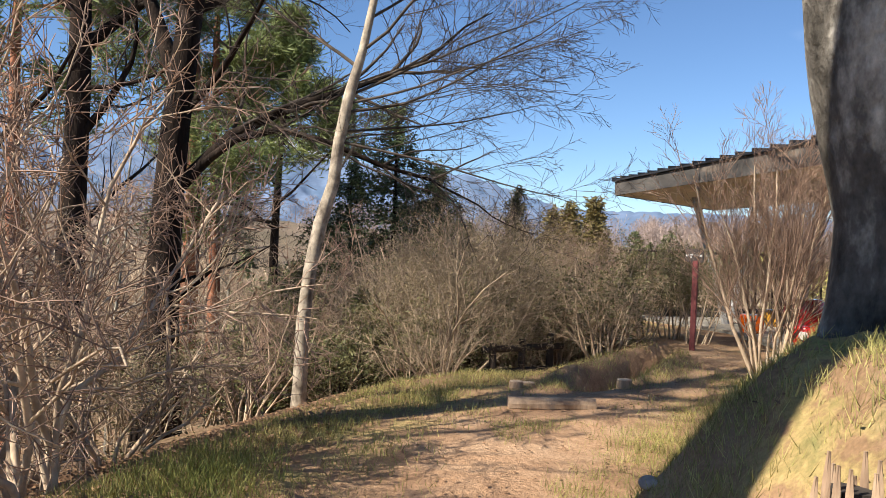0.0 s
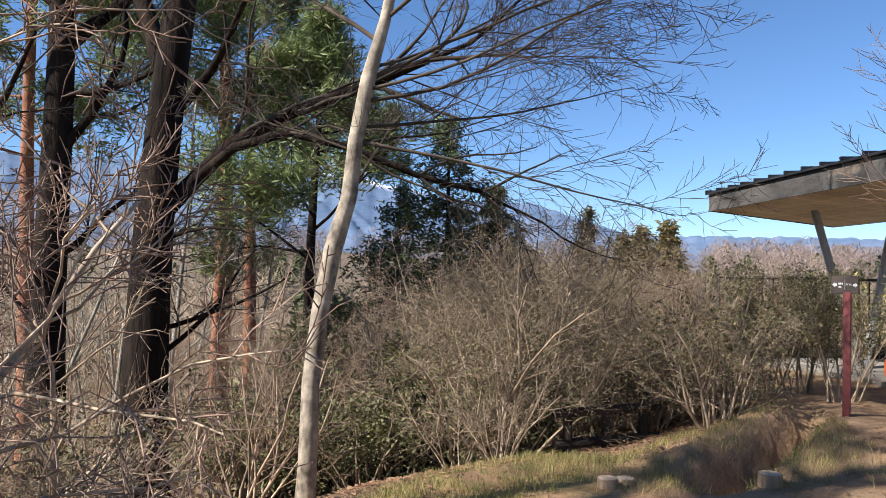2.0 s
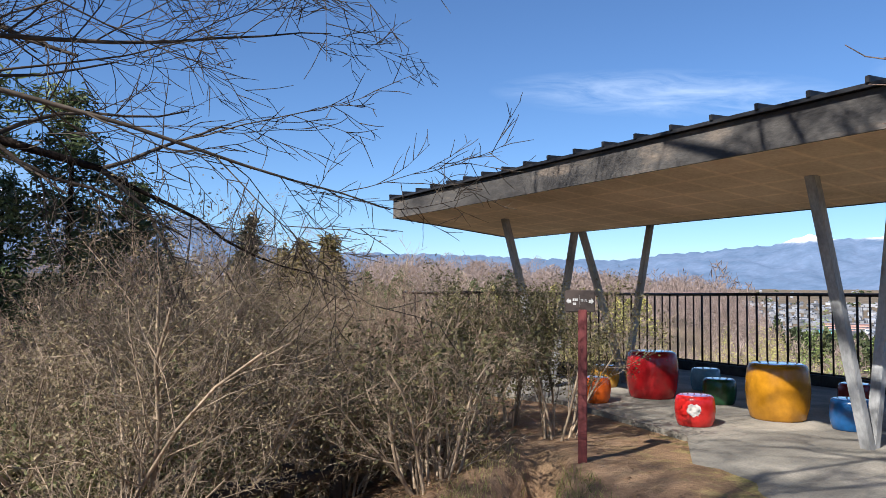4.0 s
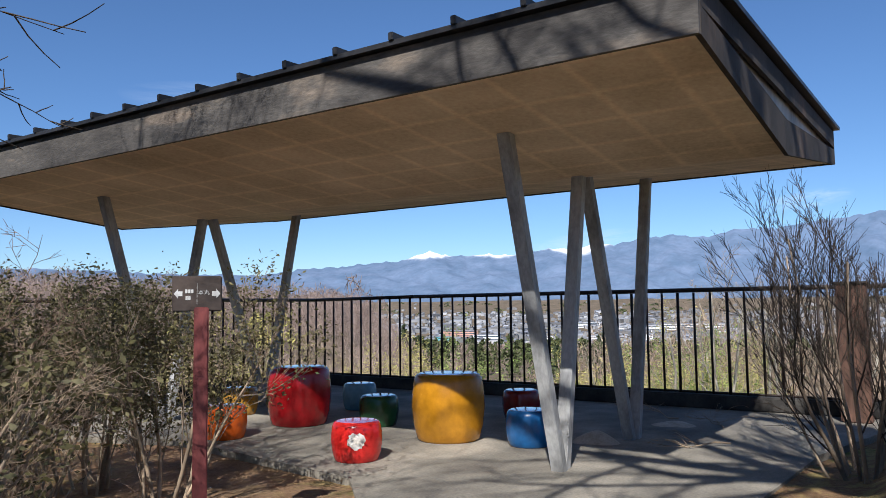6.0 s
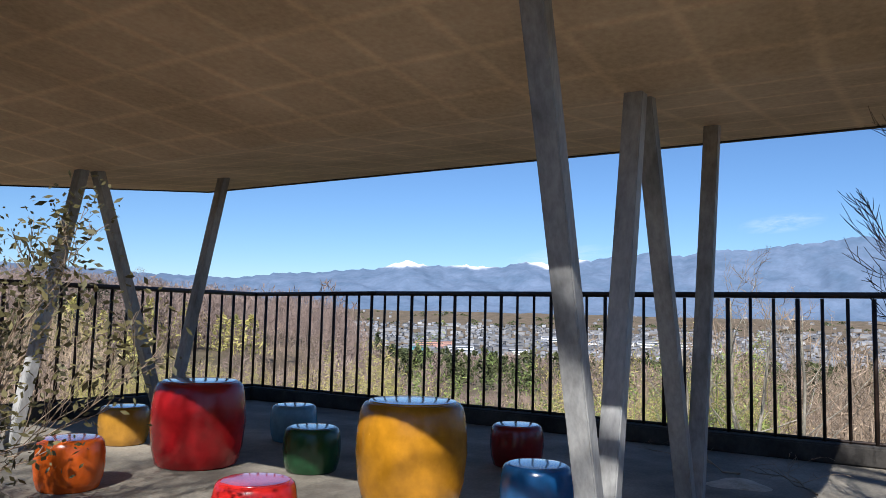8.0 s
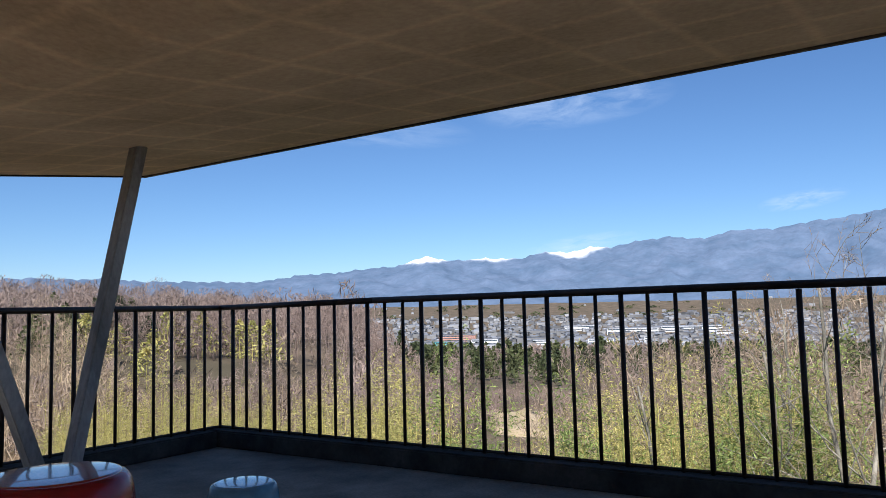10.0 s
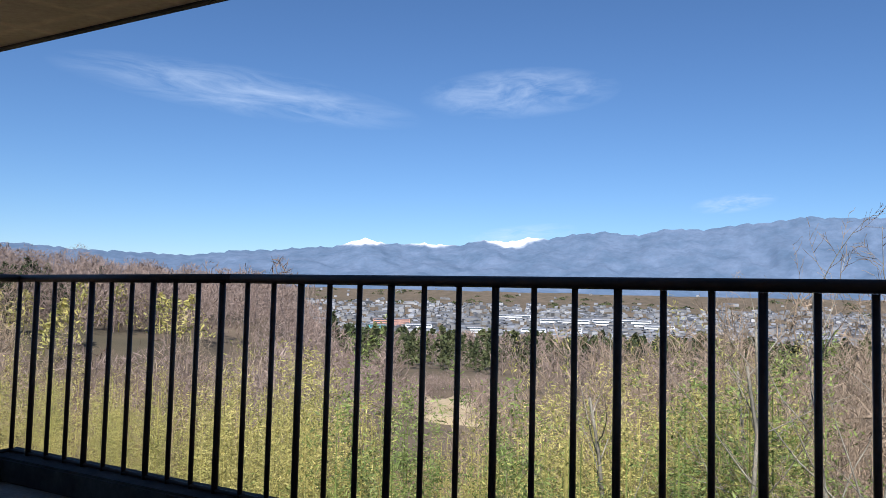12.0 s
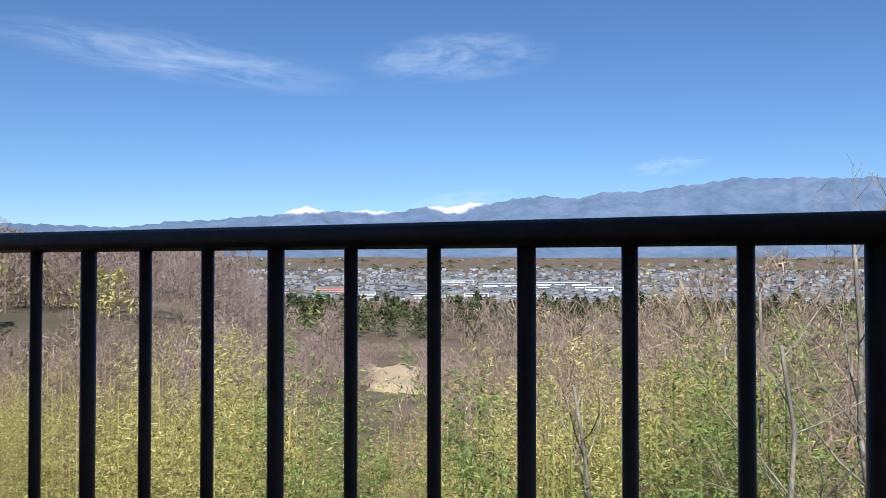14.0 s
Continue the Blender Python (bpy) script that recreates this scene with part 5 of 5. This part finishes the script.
dry_field()
mass("bare_woods", polar(21, 60, (56.5, 59.8), (92, 150), -2, -4.5) + polar(22, 60, (63.8, 67), (92, 150), -2, -4.5) + polar(23, 45, (58.5, 65), (142, 165), -2, -4.5), 21, 110, 3.2, 2.2, 0.6, 0.09, 0, WOODS, "leafless scrub round the dry clearing", "woods", 0.01)
crowns = [(x, y, max(0.5, (9.0 - ground_z(x, y)) / 9)) for x, y, _ in polar(24, 9, (29, 36), (150, 175))]
mass("bare_woods", crowns, 22, 420, 9, 5.0, 0.8, 0.05, 0, WOODS, "rounded leafless trees standing above the far hill", "woods", 0.012)

# ---- town ----
HOUSE = mat("town_houses", (0.13, 0.13, 0.132), (0.36, 0.36, 0.365), 0.004, 0.8, 0.0, 0.02, island=0.4)
ROOFS = mat("town_roofs", (0.08, 0.09, 0.11), (0.26, 0.27, 0.3), 0.005, 0.7, 0.0, 0.02, island=0.6)
SALMON = mat("salmon_wall", (0.5, 0.26, 0.19), (0.62, 0.35, 0.27), 0.05, 0.85, 0.0, 0.5)
WHITE_WALL = mat("white_wall", (0.6, 0.6, 0.6), (0.82, 0.82, 0.82), 0.05, 0.8, 0.0, 0.5)
WINDOW = mat("window_glass_dark", (0.05, 0.06, 0.08), (0.1, 0.12, 0.15), 0.1, 0.2, 0.0, 1)


def town():
    rg = np.random.RandomState(77)
    spots = []
    while len(spots) < 2300:
        h = rg.uniform(47, 100)
        r = rg.uniform(1320, 2650) if rg.rand() < 0.93 else rg.uniform(2650, 3700)
        far = (r - 1320) / 2000
        if rg.rand() < 0.75 * far:
            continue
        spots.append((h, r))
    wv, rv = [], []
    for h, r in spots:
        a = math.radians(h)
        x, y = -4 + r * math.sin(a), -4 + r * math.cos(a)
        z = ground_z(x, y)
        big = rg.rand() < 0.07
        w, d, t = (rg.uniform(20, 60), rg.uniform(12, 26), rg.uniform(6, 11)) if big else (rg.uniform(8, 15), rg.uniform(7, 11), rg.uniform(4.5, 8))
        q = rg.uniform(0, math.pi)
        c, s = math.cos(q), math.sin(q)
        f = lambda u, v, k: (x + u * c - v * s, y + u * s + v * c, z + k)
        b = [f(u * w / 2, v * d / 2, k) for k in (-3, t) for u, v in ((-1, -1), (1, -1), (1, 1), (-1, 1))]
        for face in ((0, 1, 5, 4), (1, 2, 6, 5), (2, 3, 7, 6), (3, 0, 4, 7)):
            wv += [b[i] for i in face]
        rt = t + (1.0 if big else d * 0.24)
        e0, e1 = f(-w / 2, 0, rt), f(w / 2, 0, rt)
        rv += [b[4], b[5], e1, e0, b[6], b[7], e0, e1]
    n = len(wv)
    tagged(new("town", mesh_np("town", wv, np.arange(n).reshape(-1, 4), HOUSE)), "sunlit pale houses of a valley town", "town", kind="stuff")
    n = len(rv)
    tagged(new("town_roofs", mesh_np("town_roofs", rv, np.arange(n).reshape(-1, 4), ROOFS)), "grey and blue roofs of the valley town", "roofs", kind="stuff")


town()


def block(h, r, w, d, t, wall, label, turn=0.0, floors=4):
    a = math.radians(h)
    x, y = -4 + r * math.sin(a), -4 + r * math.cos(a)
    z = ground_z(x, y)
    ob = empty("building", (x, y, z), label=label, category="building", group="large buildings in the valley town")
    ob.rotation_euler.z = -a + radians(turn)
    part("wall", boxes((-w / 2, -d / 2, -4), (w / 2, d / 2, t)), wall, ob)
    part("roof", boxes((-w / 2 - 0.6, -d / 2 - 0.6, t), (w / 2 + 0.6, d / 2 + 0.6, t + 0.8)), ROOFS, ob)
    for k in range(floors):
        z0 = t * (k + 0.35) / floors
        part("window", boxes((-w / 2 + 1.5, -d / 2 - 0.15, z0), (w / 2 - 1.5, -d / 2 + 0.1, z0 + t / floors * 0.4)), WINDOW, ob)
    return ob


block(57.3, 1560, 74, 16, 17, SALMON, "long salmon-coloured block of flats in the town", 4)
block(56.2, 1460, 30, 16, 12, mat("teal_wall", (0.1, 0.4, 0.42), (0.2, 0.55, 0.58), 0.05, 0.8, 0.0, 0.5), "teal-roofed hall at the town's edge", 10, 2)
block(59.4, 1500, 52, 18, 12, WHITE_WALL, "white flat-roofed factory building in the town", -6, 2)
block(63.6, 1480, 34, 16, 10, WHITE_WALL, "white flat-roofed hall at the town's edge", 8, 2)
block(68.0, 1420, 46, 26, 15, WHITE_WALL, "bright white building before the town", -4, 3)
block(70.2, 1750, 110, 40, 13, WHITE_WALL, "long white factory hall in the valley", 3, 2)
block(74.4, 1800, 130, 44, 13, WHITE_WALL, "long white factory hall in the valley", -3, 2)
block(71.3, 1430, 12, 12, 17, WHITE_WALL, "small white tower block before the town", 0, 4)
block(77.0, 1650, 60, 30, 12, WHITE_WALL, "white warehouse in the valley", 5, 2)
block(66.5, 1900, 80, 34, 12, WHITE_WALL, "pale factory hall in the valley", 5, 2)


# ---- mountains ----
def mountains():
    skyline = [(-100, 4), (-60, 5.5), (-30, 7), (-12, 7.4), (-7.7, 7.2), (-2.8, 6.9), (-1, 6.4), (4.8, 5.4), (10.4, 5.2), (13.4, 4.25), (17.7, 2.9), (21.4, 2.9), (31.3, 2.8), (36.9, 2.53), (39.6, 2.56), (41.9, 2.41), (45.2, 2.86), (49.3, 3.17), (53.1, 3.54), (54.2, 3.91), (55, 4.15), (56.1, 3.92), (57.4, 3.83), (59.1, 3.87), (62.1, 3.84), (64.3, 4.26), (65.5, 4.15), (67.8, 4.52), (68.9, 4.36), (70.5, 4.79), (73.1, 4.97), (75.3, 4.76), (77.6, 5.2), (80.5, 5.21), (82.7, 5.52), (85.4, 5.77), (86.7, 5.96), (95, 5.6), (110, 5), (140, 4)]
    heads, elevs = zip(*skyline)
    hh = np.arange(-100, 140.01, 0.3)
    crest = np.interp(hh, heads, elevs) + 0.06 * np.sin(hh * 2.3) * np.cos(hh * 0.9) + 0.045 * np.sin(hh * 5.7 + 1) + 0.03 * np.sin(hh * 11.3)
    rows = 34
    vs, snow = [], []
    rg = np.random.RandomState(8)
    for j in range(rows + 1):
        t = j / rows
        r = 3450 + 1230 * t
        for k, h in enumerate(hh):
            top = 4680 * math.tan(radians(max(crest[k], 0.4))) + 1.3
            spur = 0.10 * noise.fractal(V((h * 0.45 + 3.0 * t, h * 0.12, t * 4.0)), 0.9, 2.1, 5)
            prof = t ** 1.25 + spur * math.sin(math.pi * t) * 0.9
            base = -10 + 30 * t
            a = radians(h)
            vs.append((-2 + r * math.sin(a), -4 + r * math.cos(a), base * (1 - t) + top * prof))
            near = max(math.exp(-((h - 55.0) / 1.5) ** 2), 0.62 * math.exp(-((h - 60.0) / 2.0) ** 2), 1.0 * math.exp(-((h - 66.3) / 2.1) ** 2), 0.5 * math.exp(-((h + 2) / 6.0) ** 2))
            snow.append(min(1.0, max(0.0, (t - (1.02 - 0.19 * near)) * 14)) * (1 if near > 0.15 else 0))
    m = len(hh)
    idx = np.arange((rows + 1) * m).reshape(rows + 1, m)
    q = np.stack([idx[:-1, :-1], idx[:-1, 1:], idx[1:, 1:], idx[1:, :-1]], -1).reshape(-1, 4)
    # distance haze over the woods is painted in as a blue base colour
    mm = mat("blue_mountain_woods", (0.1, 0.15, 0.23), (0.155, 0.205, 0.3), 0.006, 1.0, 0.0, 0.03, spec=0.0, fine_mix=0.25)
    n, l = mm.node_tree.nodes, mm.node_tree.links
    b = n["Principled BSDF"]
    src = b.inputs["Base Color"].links[0].from_socket
    at = n.new("ShaderNodeAttribute")
    at.attribute_name = "snow"
    nz = n.new("ShaderNodeTexNoise")
    tc = n.new("ShaderNodeTexCoord")
    l.new(tc.outputs["Object"], nz.inputs["Vector"])
    nz.inputs["Scale"].default_value, nz.inputs["Detail"].default_value = 0.02, 6
    ml = n.new("ShaderNodeMath")
    ml.operation = "MULTIPLY_ADD"
    l.new(nz.outputs[0], ml.inputs[0])
    ml.inputs[1].default_value, ml.inputs[2].default_value = 1.6, -0.75
    ad = n.new("ShaderNodeMath")
    ad.operation, ad.use_clamp = "ADD", True
    l.new(ml.outputs[0], ad.inputs[0])
    l.new(at.outputs["Fac"], ad.inputs[1])
    gt = n.new("ShaderNodeMath")
    gt.operation, gt.use_clamp = "MULTIPLY", True
    l.new(ad.outputs[0], gt.inputs[0])
    l.new(at.outputs["Fac"], gt.inputs[1])
    mx = n.new("ShaderNodeMix")
    mx.data_type = "RGBA"
    l.new(gt.outputs[0], mx.inputs["Factor"])
    l.new(src, mx.inputs["A"])
    mx.inputs["B"].default_value = (0.85, 0.87, 0.92, 1)
    l.new(mx.outputs["Result"], b.inputs["Base Color"])
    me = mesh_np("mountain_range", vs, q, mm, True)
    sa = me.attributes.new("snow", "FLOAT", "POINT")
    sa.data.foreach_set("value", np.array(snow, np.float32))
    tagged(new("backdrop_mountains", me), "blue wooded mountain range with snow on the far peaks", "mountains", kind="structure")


mountains()


# ---- small things by the path ----
def log_stump(x, y, r, h, label):
    ob = empty("log_stump", (x, y, ground_z(x, y) - 0.06), label=label, category="stump", group="short posts of the log steps")
    part("trunk", rod((0, 0, -0.15), (0.01, 0, h), r, r * 0.95, 14, 0.03, 3), LOG, ob, smooth=False)
    part("cut_face", rod((0.01, 0, h), (0.01, 0, h + 0.006), r * 0.9, r * 0.88, 14, 0.02), PLASTER_WOOD, ob, "pale sawn face")


PLASTER_WOOD = mat("sawn_wood", (0.36, 0.26, 0.17), (0.6, 0.47, 0.33), 12, 0.85, 0.2, 50)
log_stump(-8.38, -7.35, 0.085, 0.14, "short sawn log post beside the ditch")
log_stump(-9.56, -7.42, 0.075, 0.12, "short sawn log post at the step edge")
log_stump(-9.40, -7.30, 0.07, 0.09, "short sawn log post at the step edge")


def log_step(a, b, r, label):
    za, zb = ground_z(*a), ground_z(*b)
    ob = empty("log_step", (a[0], a[1], za), label=label, category="log", group="log steps in the path")
    part("log", rod((0, 0, r * 0.25), (b[0] - a[0], b[1] - a[1], zb - za + r * 0.25), r, r * 0.9, 12, 0.04, 6), LOG, ob)


log_step((-9.86, -8.33), (-9.08, -8.42), 0.075, "weathered log set across the earth path")


def log_rail():
    pts = [(-9.2, -4.75), (-8.75, -4.6), (-8.3, -4.45)]
    z = [ground_z(*p) - 0.22 for p in pts]
    ob = empty("log_rail", (pts[0][0], pts[0][1], z[0]), label="dark log handrail beside steps down the slope", category="handrail")
    base = V((pts[0][0], pts[0][1], z[0]))
    for (x, y), zz in zip(pts, z):
        part("post", rod(V((x, y, zz - 0.2)) - base, V((x, y, zz + 0.74)) - base, 0.055, 0.05, 10, 0.03, 3), LOG_DARK, ob)
    for hgt in (0.62, 0.3):
        a, b = V((pts[0][0] - 0.15, pts[0][1] - 0.05, z[0] + hgt + 0.04)), V((pts[-1][0] + 0.2, pts[-1][1] + 0.05, z[-1] + hgt - 0.06))
        part("rail", rod(a - base, b - base, 0.05, 0.045, 10, 0.03, 5), LOG_DARK, ob)
    return ob


log_rail()

# brown timber post by the end of the railing
tp = empty("timber_post", (-0.42, -7.78, 0), label="broad dark brown timber post beside the railing", category="post")
part("post", boxes((-0.09, -0.14, 0), (0.09, 0.14, 1.38), 0.012), mat("brown_timber", (0.05, 0.028, 0.02), (0.15, 0.08, 0.055), 5, 0.8, 0.4, 30, (1, 1, 0.25), fine_mix=0.6), tp)
part("cap", boxes((-0.11, -0.16, 1.38), (0.11, 0.16, 1.41), 0.008), LOG_DARK, tp)


# sand heap and fallen twigs on the deck
def heap(x, y, r, h, label):
    """A low cone of sand."""
    bm = bmesh.new()
    rg = random.Random(int(x * 100))
    rings = []
    for k in range(6):
        t = k / 5
        rings.append([bm.verts.new((r * (1 - t) * (1 + 0.18 * math.sin(q * 3 + 1) + 0.08 * rg.random()) * math.cos(q), r * (1 - t) * (1 + 0.18 * math.sin(q * 3 + 1)) * math.sin(q), h * (1 - (1 - t) ** 1.6) + 0.001)) for q in (2 * math.pi * i / 20 for i in range(20))])
    for p, q in zip(rings, rings[1:]):
        for i in range(20):
            bm.faces.new((p[i], p[(i + 1) % 20], q[(i + 1) % 20], q[i]))
    ob = part("sand_mound", bm, mat("sand", (0.42, 0.36, 0.27), (0.62, 0.55, 0.44), 8, 0.95, 0.4, 60), None, label, True)
    ob.location = (x, y, 0)
    return tagged(ob, label, "sand")


heap(-2.72, -5.95, 0.2, 0.095, "small heap of pale sand beside a leg")
heap(-1.45, -6.25, 0.2, 0.03, "low patch of pale sand on the deck")
for k, (x, y, q) in enumerate(((-1.55, -6.75, 0.3), (-2.35, -7.0, 2.6), (-1.15, -6.2, 1.2))):
    w = Wood(200 + k)
    P = dict(levels=2, trunk_levels=0, segs=[6, 4, 3], sides=[5, 3, 3], taper=[0.4, 0.4, 0.5], gnarl=[0.14, 0.16, 0.16], rise=[0, 0, 0], kids=[(5, 7), (3, 4)], angle=[40, 40], ratio=[0.5, 0.5], thin=[0.6, 0.6], least=0.0025, flat=0.1)
    P["from"] = [0.2, 0.2]
    w.grow(V((0, 0, 0.02)), V((math.cos(q), math.sin(q), 0.0)), 0.9, 0.009, 0, P)
    for b in w.bins.values():
        for arr in b[0]:
            arr[:, 2] = np.clip(np.abs(arr[:, 2]), 0.001, 0.12)
    plant("fallen_branch", w, (x, y, 0), "dry fallen branch lying on the deck", "branch", "fallen branches on the deck", TWIG_TAN, TWIG_TAN)


# ---- grass, fallen leaves ----
def blades(name, n, seed, region, length, material, label, keep, flat=False, slim=0.09):
    rg = np.random.RandomState(seed)
    x = rg.uniform(region[0], region[1], n * 4)
    y = rg.uniform(region[2], region[3], n * 4)
    k = rg.uniform(0, 1, n * 4) < keep(x, y)
    x, y = x[k][:n], y[k][:n]
    z = land(x, y)
    m = len(x)
    q = rg.uniform(0, 2 * math.pi, m)
    s = length * rg.uniform(0.5, 1.4, m)
    base = np.stack([x, y, z], -1)
    side = np.stack([np.cos(q), np.sin(q), np.zeros(m)], -1)
    if flat:
        fwd = np.stack([-np.sin(q), np.cos(q), rg.uniform(-0.1, 0.35, m)], -1)
        p = [base + (0, 0, 0.012), base + fwd * s[:, None] * 0.5 + side * s[:, None] * 0.32 + (0, 0, 0.018), base + fwd * s[:, None] + (0, 0, 0.012), base + fwd * s[:, None] * 0.5 - side * s[:, None] * 0.32 + (0, 0, 0.018)]
    else:
        tip = base + np.stack([rg.normal(0, 0.45, m), rg.normal(0, 0.45, m), np.full(m, 1.0)], -1) * s[:, None]
        w = s[:, None] * slim
        p = [base - side * w * 0.5 - (0, 0, 0.01), base + side * w * 0.5 - (0, 0, 0.01), tip + side * w * 0.08, tip - side * w * 0.08]
    v = np.stack(p, 1).reshape(-1, 3)
    return tagged(new(name, mesh_np(name, v, np.arange(len(v)).reshape(-1, 4), material)), label, name.replace("_", " "), kind="stuff")


def path_mask(x, y):
    px = np.interp(y, [-16, -12, -10, -8.5, -6.5], [-11.8, -11.0, -10.3, -9.4, -7.6])
    return np.exp(-((x - px) / 0.8) ** 2)


def turf_here(x, y):
    d = edge_distance(x, y)
    deck = (x > -7.2) & (x + 5.0 > (y + 5.0) * 1.0 * (y > -5))
    clump = np.clip(0.5 + 1.1 * wobble(x, y, 3.1, 2.0), 0.05, 1)
    return np.where((d < 0.5) & ~deck & (x < -6.6), (1 - path_mask(x, y) * (y < -7.5)) ** 2 * clump * np.where((x > -8.9) & (y > -7.6), 0.6, 1.0), 0)


blades("grass", 60000, 1, (-13.4, -7.0, -15.0, -5.0), 0.055, GRASS_BLADE, "short dry yellow-green grass beside the path", turf_here)
blades("long_grass", 3200, 2, (-12.9, -11.4, -11.6, -9.0), 0.11, mat("green_grass", (0.11, 0.15, 0.03), (0.32, 0.3, 0.09), 2, 0.7, 0.0, 30, island=0.4, translucent=0.3), "tufts of longer green grass at the path edge",
       lambda x, y: np.clip(1 - np.hypot((x + 12.2) / 0.6, (y + 10.4) / 1.0), 0, 1), slim=0.05)
blades("long_grass", 9000, 3, (-10.3, -8.2, -13.4, -8.9), 0.06, mat("mossy_grass", (0.13, 0.15, 0.035), (0.36, 0.33, 0.1), 1.2, 0.75, 0.0, 30, island=0.45, translucent=0.25), "dry grass tufts along the bank",
       lambda x, y: np.clip(0.3 + 1.2 * wobble(x, y, 2.7, 5.0), 0, 1) * (x > -10.2), slim=0.05)
blades("fallen_leaves", 9000, 4, (-15.0, -11.4, -13.0, -6.5), 0.055, DRY_LEAF, "brown fallen leaves under the bushes",
       lambda x, y: np.clip((edge_distance(x, y) + 0.7) * 1.2, 0, 1), True)
blades("fallen_leaves", 5000, 5, (-11.5, -5.6, -8.0, -3.0), 0.05, DRY_LEAF, "brown fallen leaves on the slope",
       lambda x, y: np.clip((edge_distance(x, y) + 0.25) * 1.5, 0, 1), True)
blades("fallen_leaves", 1500, 6, (-12.5, -6.5, -15.0, -6.0), 0.035, DRY_LEAF, "scattered dry leaves and chips on the path", lambda x, y: np.where(edge_distance(x, y) < 0, 0.6, 0), True)


# ---- rotten stump and stones on the bank ----
def rotten_stump(x, y):
    g = ground_z(x, y)
    ob = empty("rotten_stump", (x, y, g), label="broken rotten stump with splintered pale wood in the bank", category="stump")
    rg = random.Random(9)
    for k in range(17):
        q = 2 * math.pi * k / 17
        r = 0.12 * rg.uniform(0.7, 1.15)
        h = rg.uniform(0.06, 0.3)
        p = V((math.cos(q) * r, math.sin(q) * r, -0.12))
        part("splinter", rod(p, p * 0.85 + V((0, 0, h + 0.12)), 0.034, 0.006, 6, 0.2, 5), LOG, ob)
    part("core", rod((0, 0, -0.1), (0.01, 0, 0.17), 0.1, 0.07, 10, 0.08, 3), LOG_DARK, ob)


rotten_stump(-9.8, -12.68)
STONE = mat("bank_stone", (0.22, 0.17, 0.14), (0.42, 0.35, 0.3), 6, 0.9, 0.5, 35)
for k, (x, y, r) in enumerate(((-10.0, -12.6, 0.085), (-9.95, -12.3, 0.06), (-9.9, -12.9, 0.07), (-10.1, -12.2, 0.045), (-9.95, -11.5, 0.05), (-10.05, -13.0, 0.05))):
    bm = bmesh.new()
    bmesh.ops.create_icosphere(bm, subdivisions=3, radius=r)
    for v in bm.verts:
        v.co *= 1 + 0.35 * noise.noise(v.co * 9 + V((k * 5, 0, 0)))
        v.co.z *= 0.7
    ob = part("stone", bm, STONE, None, "", True)
    ob.location = (x, y, ground_z(x, y) + r * 0.15)
    tagged(ob, "rounded brown stone half sunk in the bank", "stone", "stones on the bank")
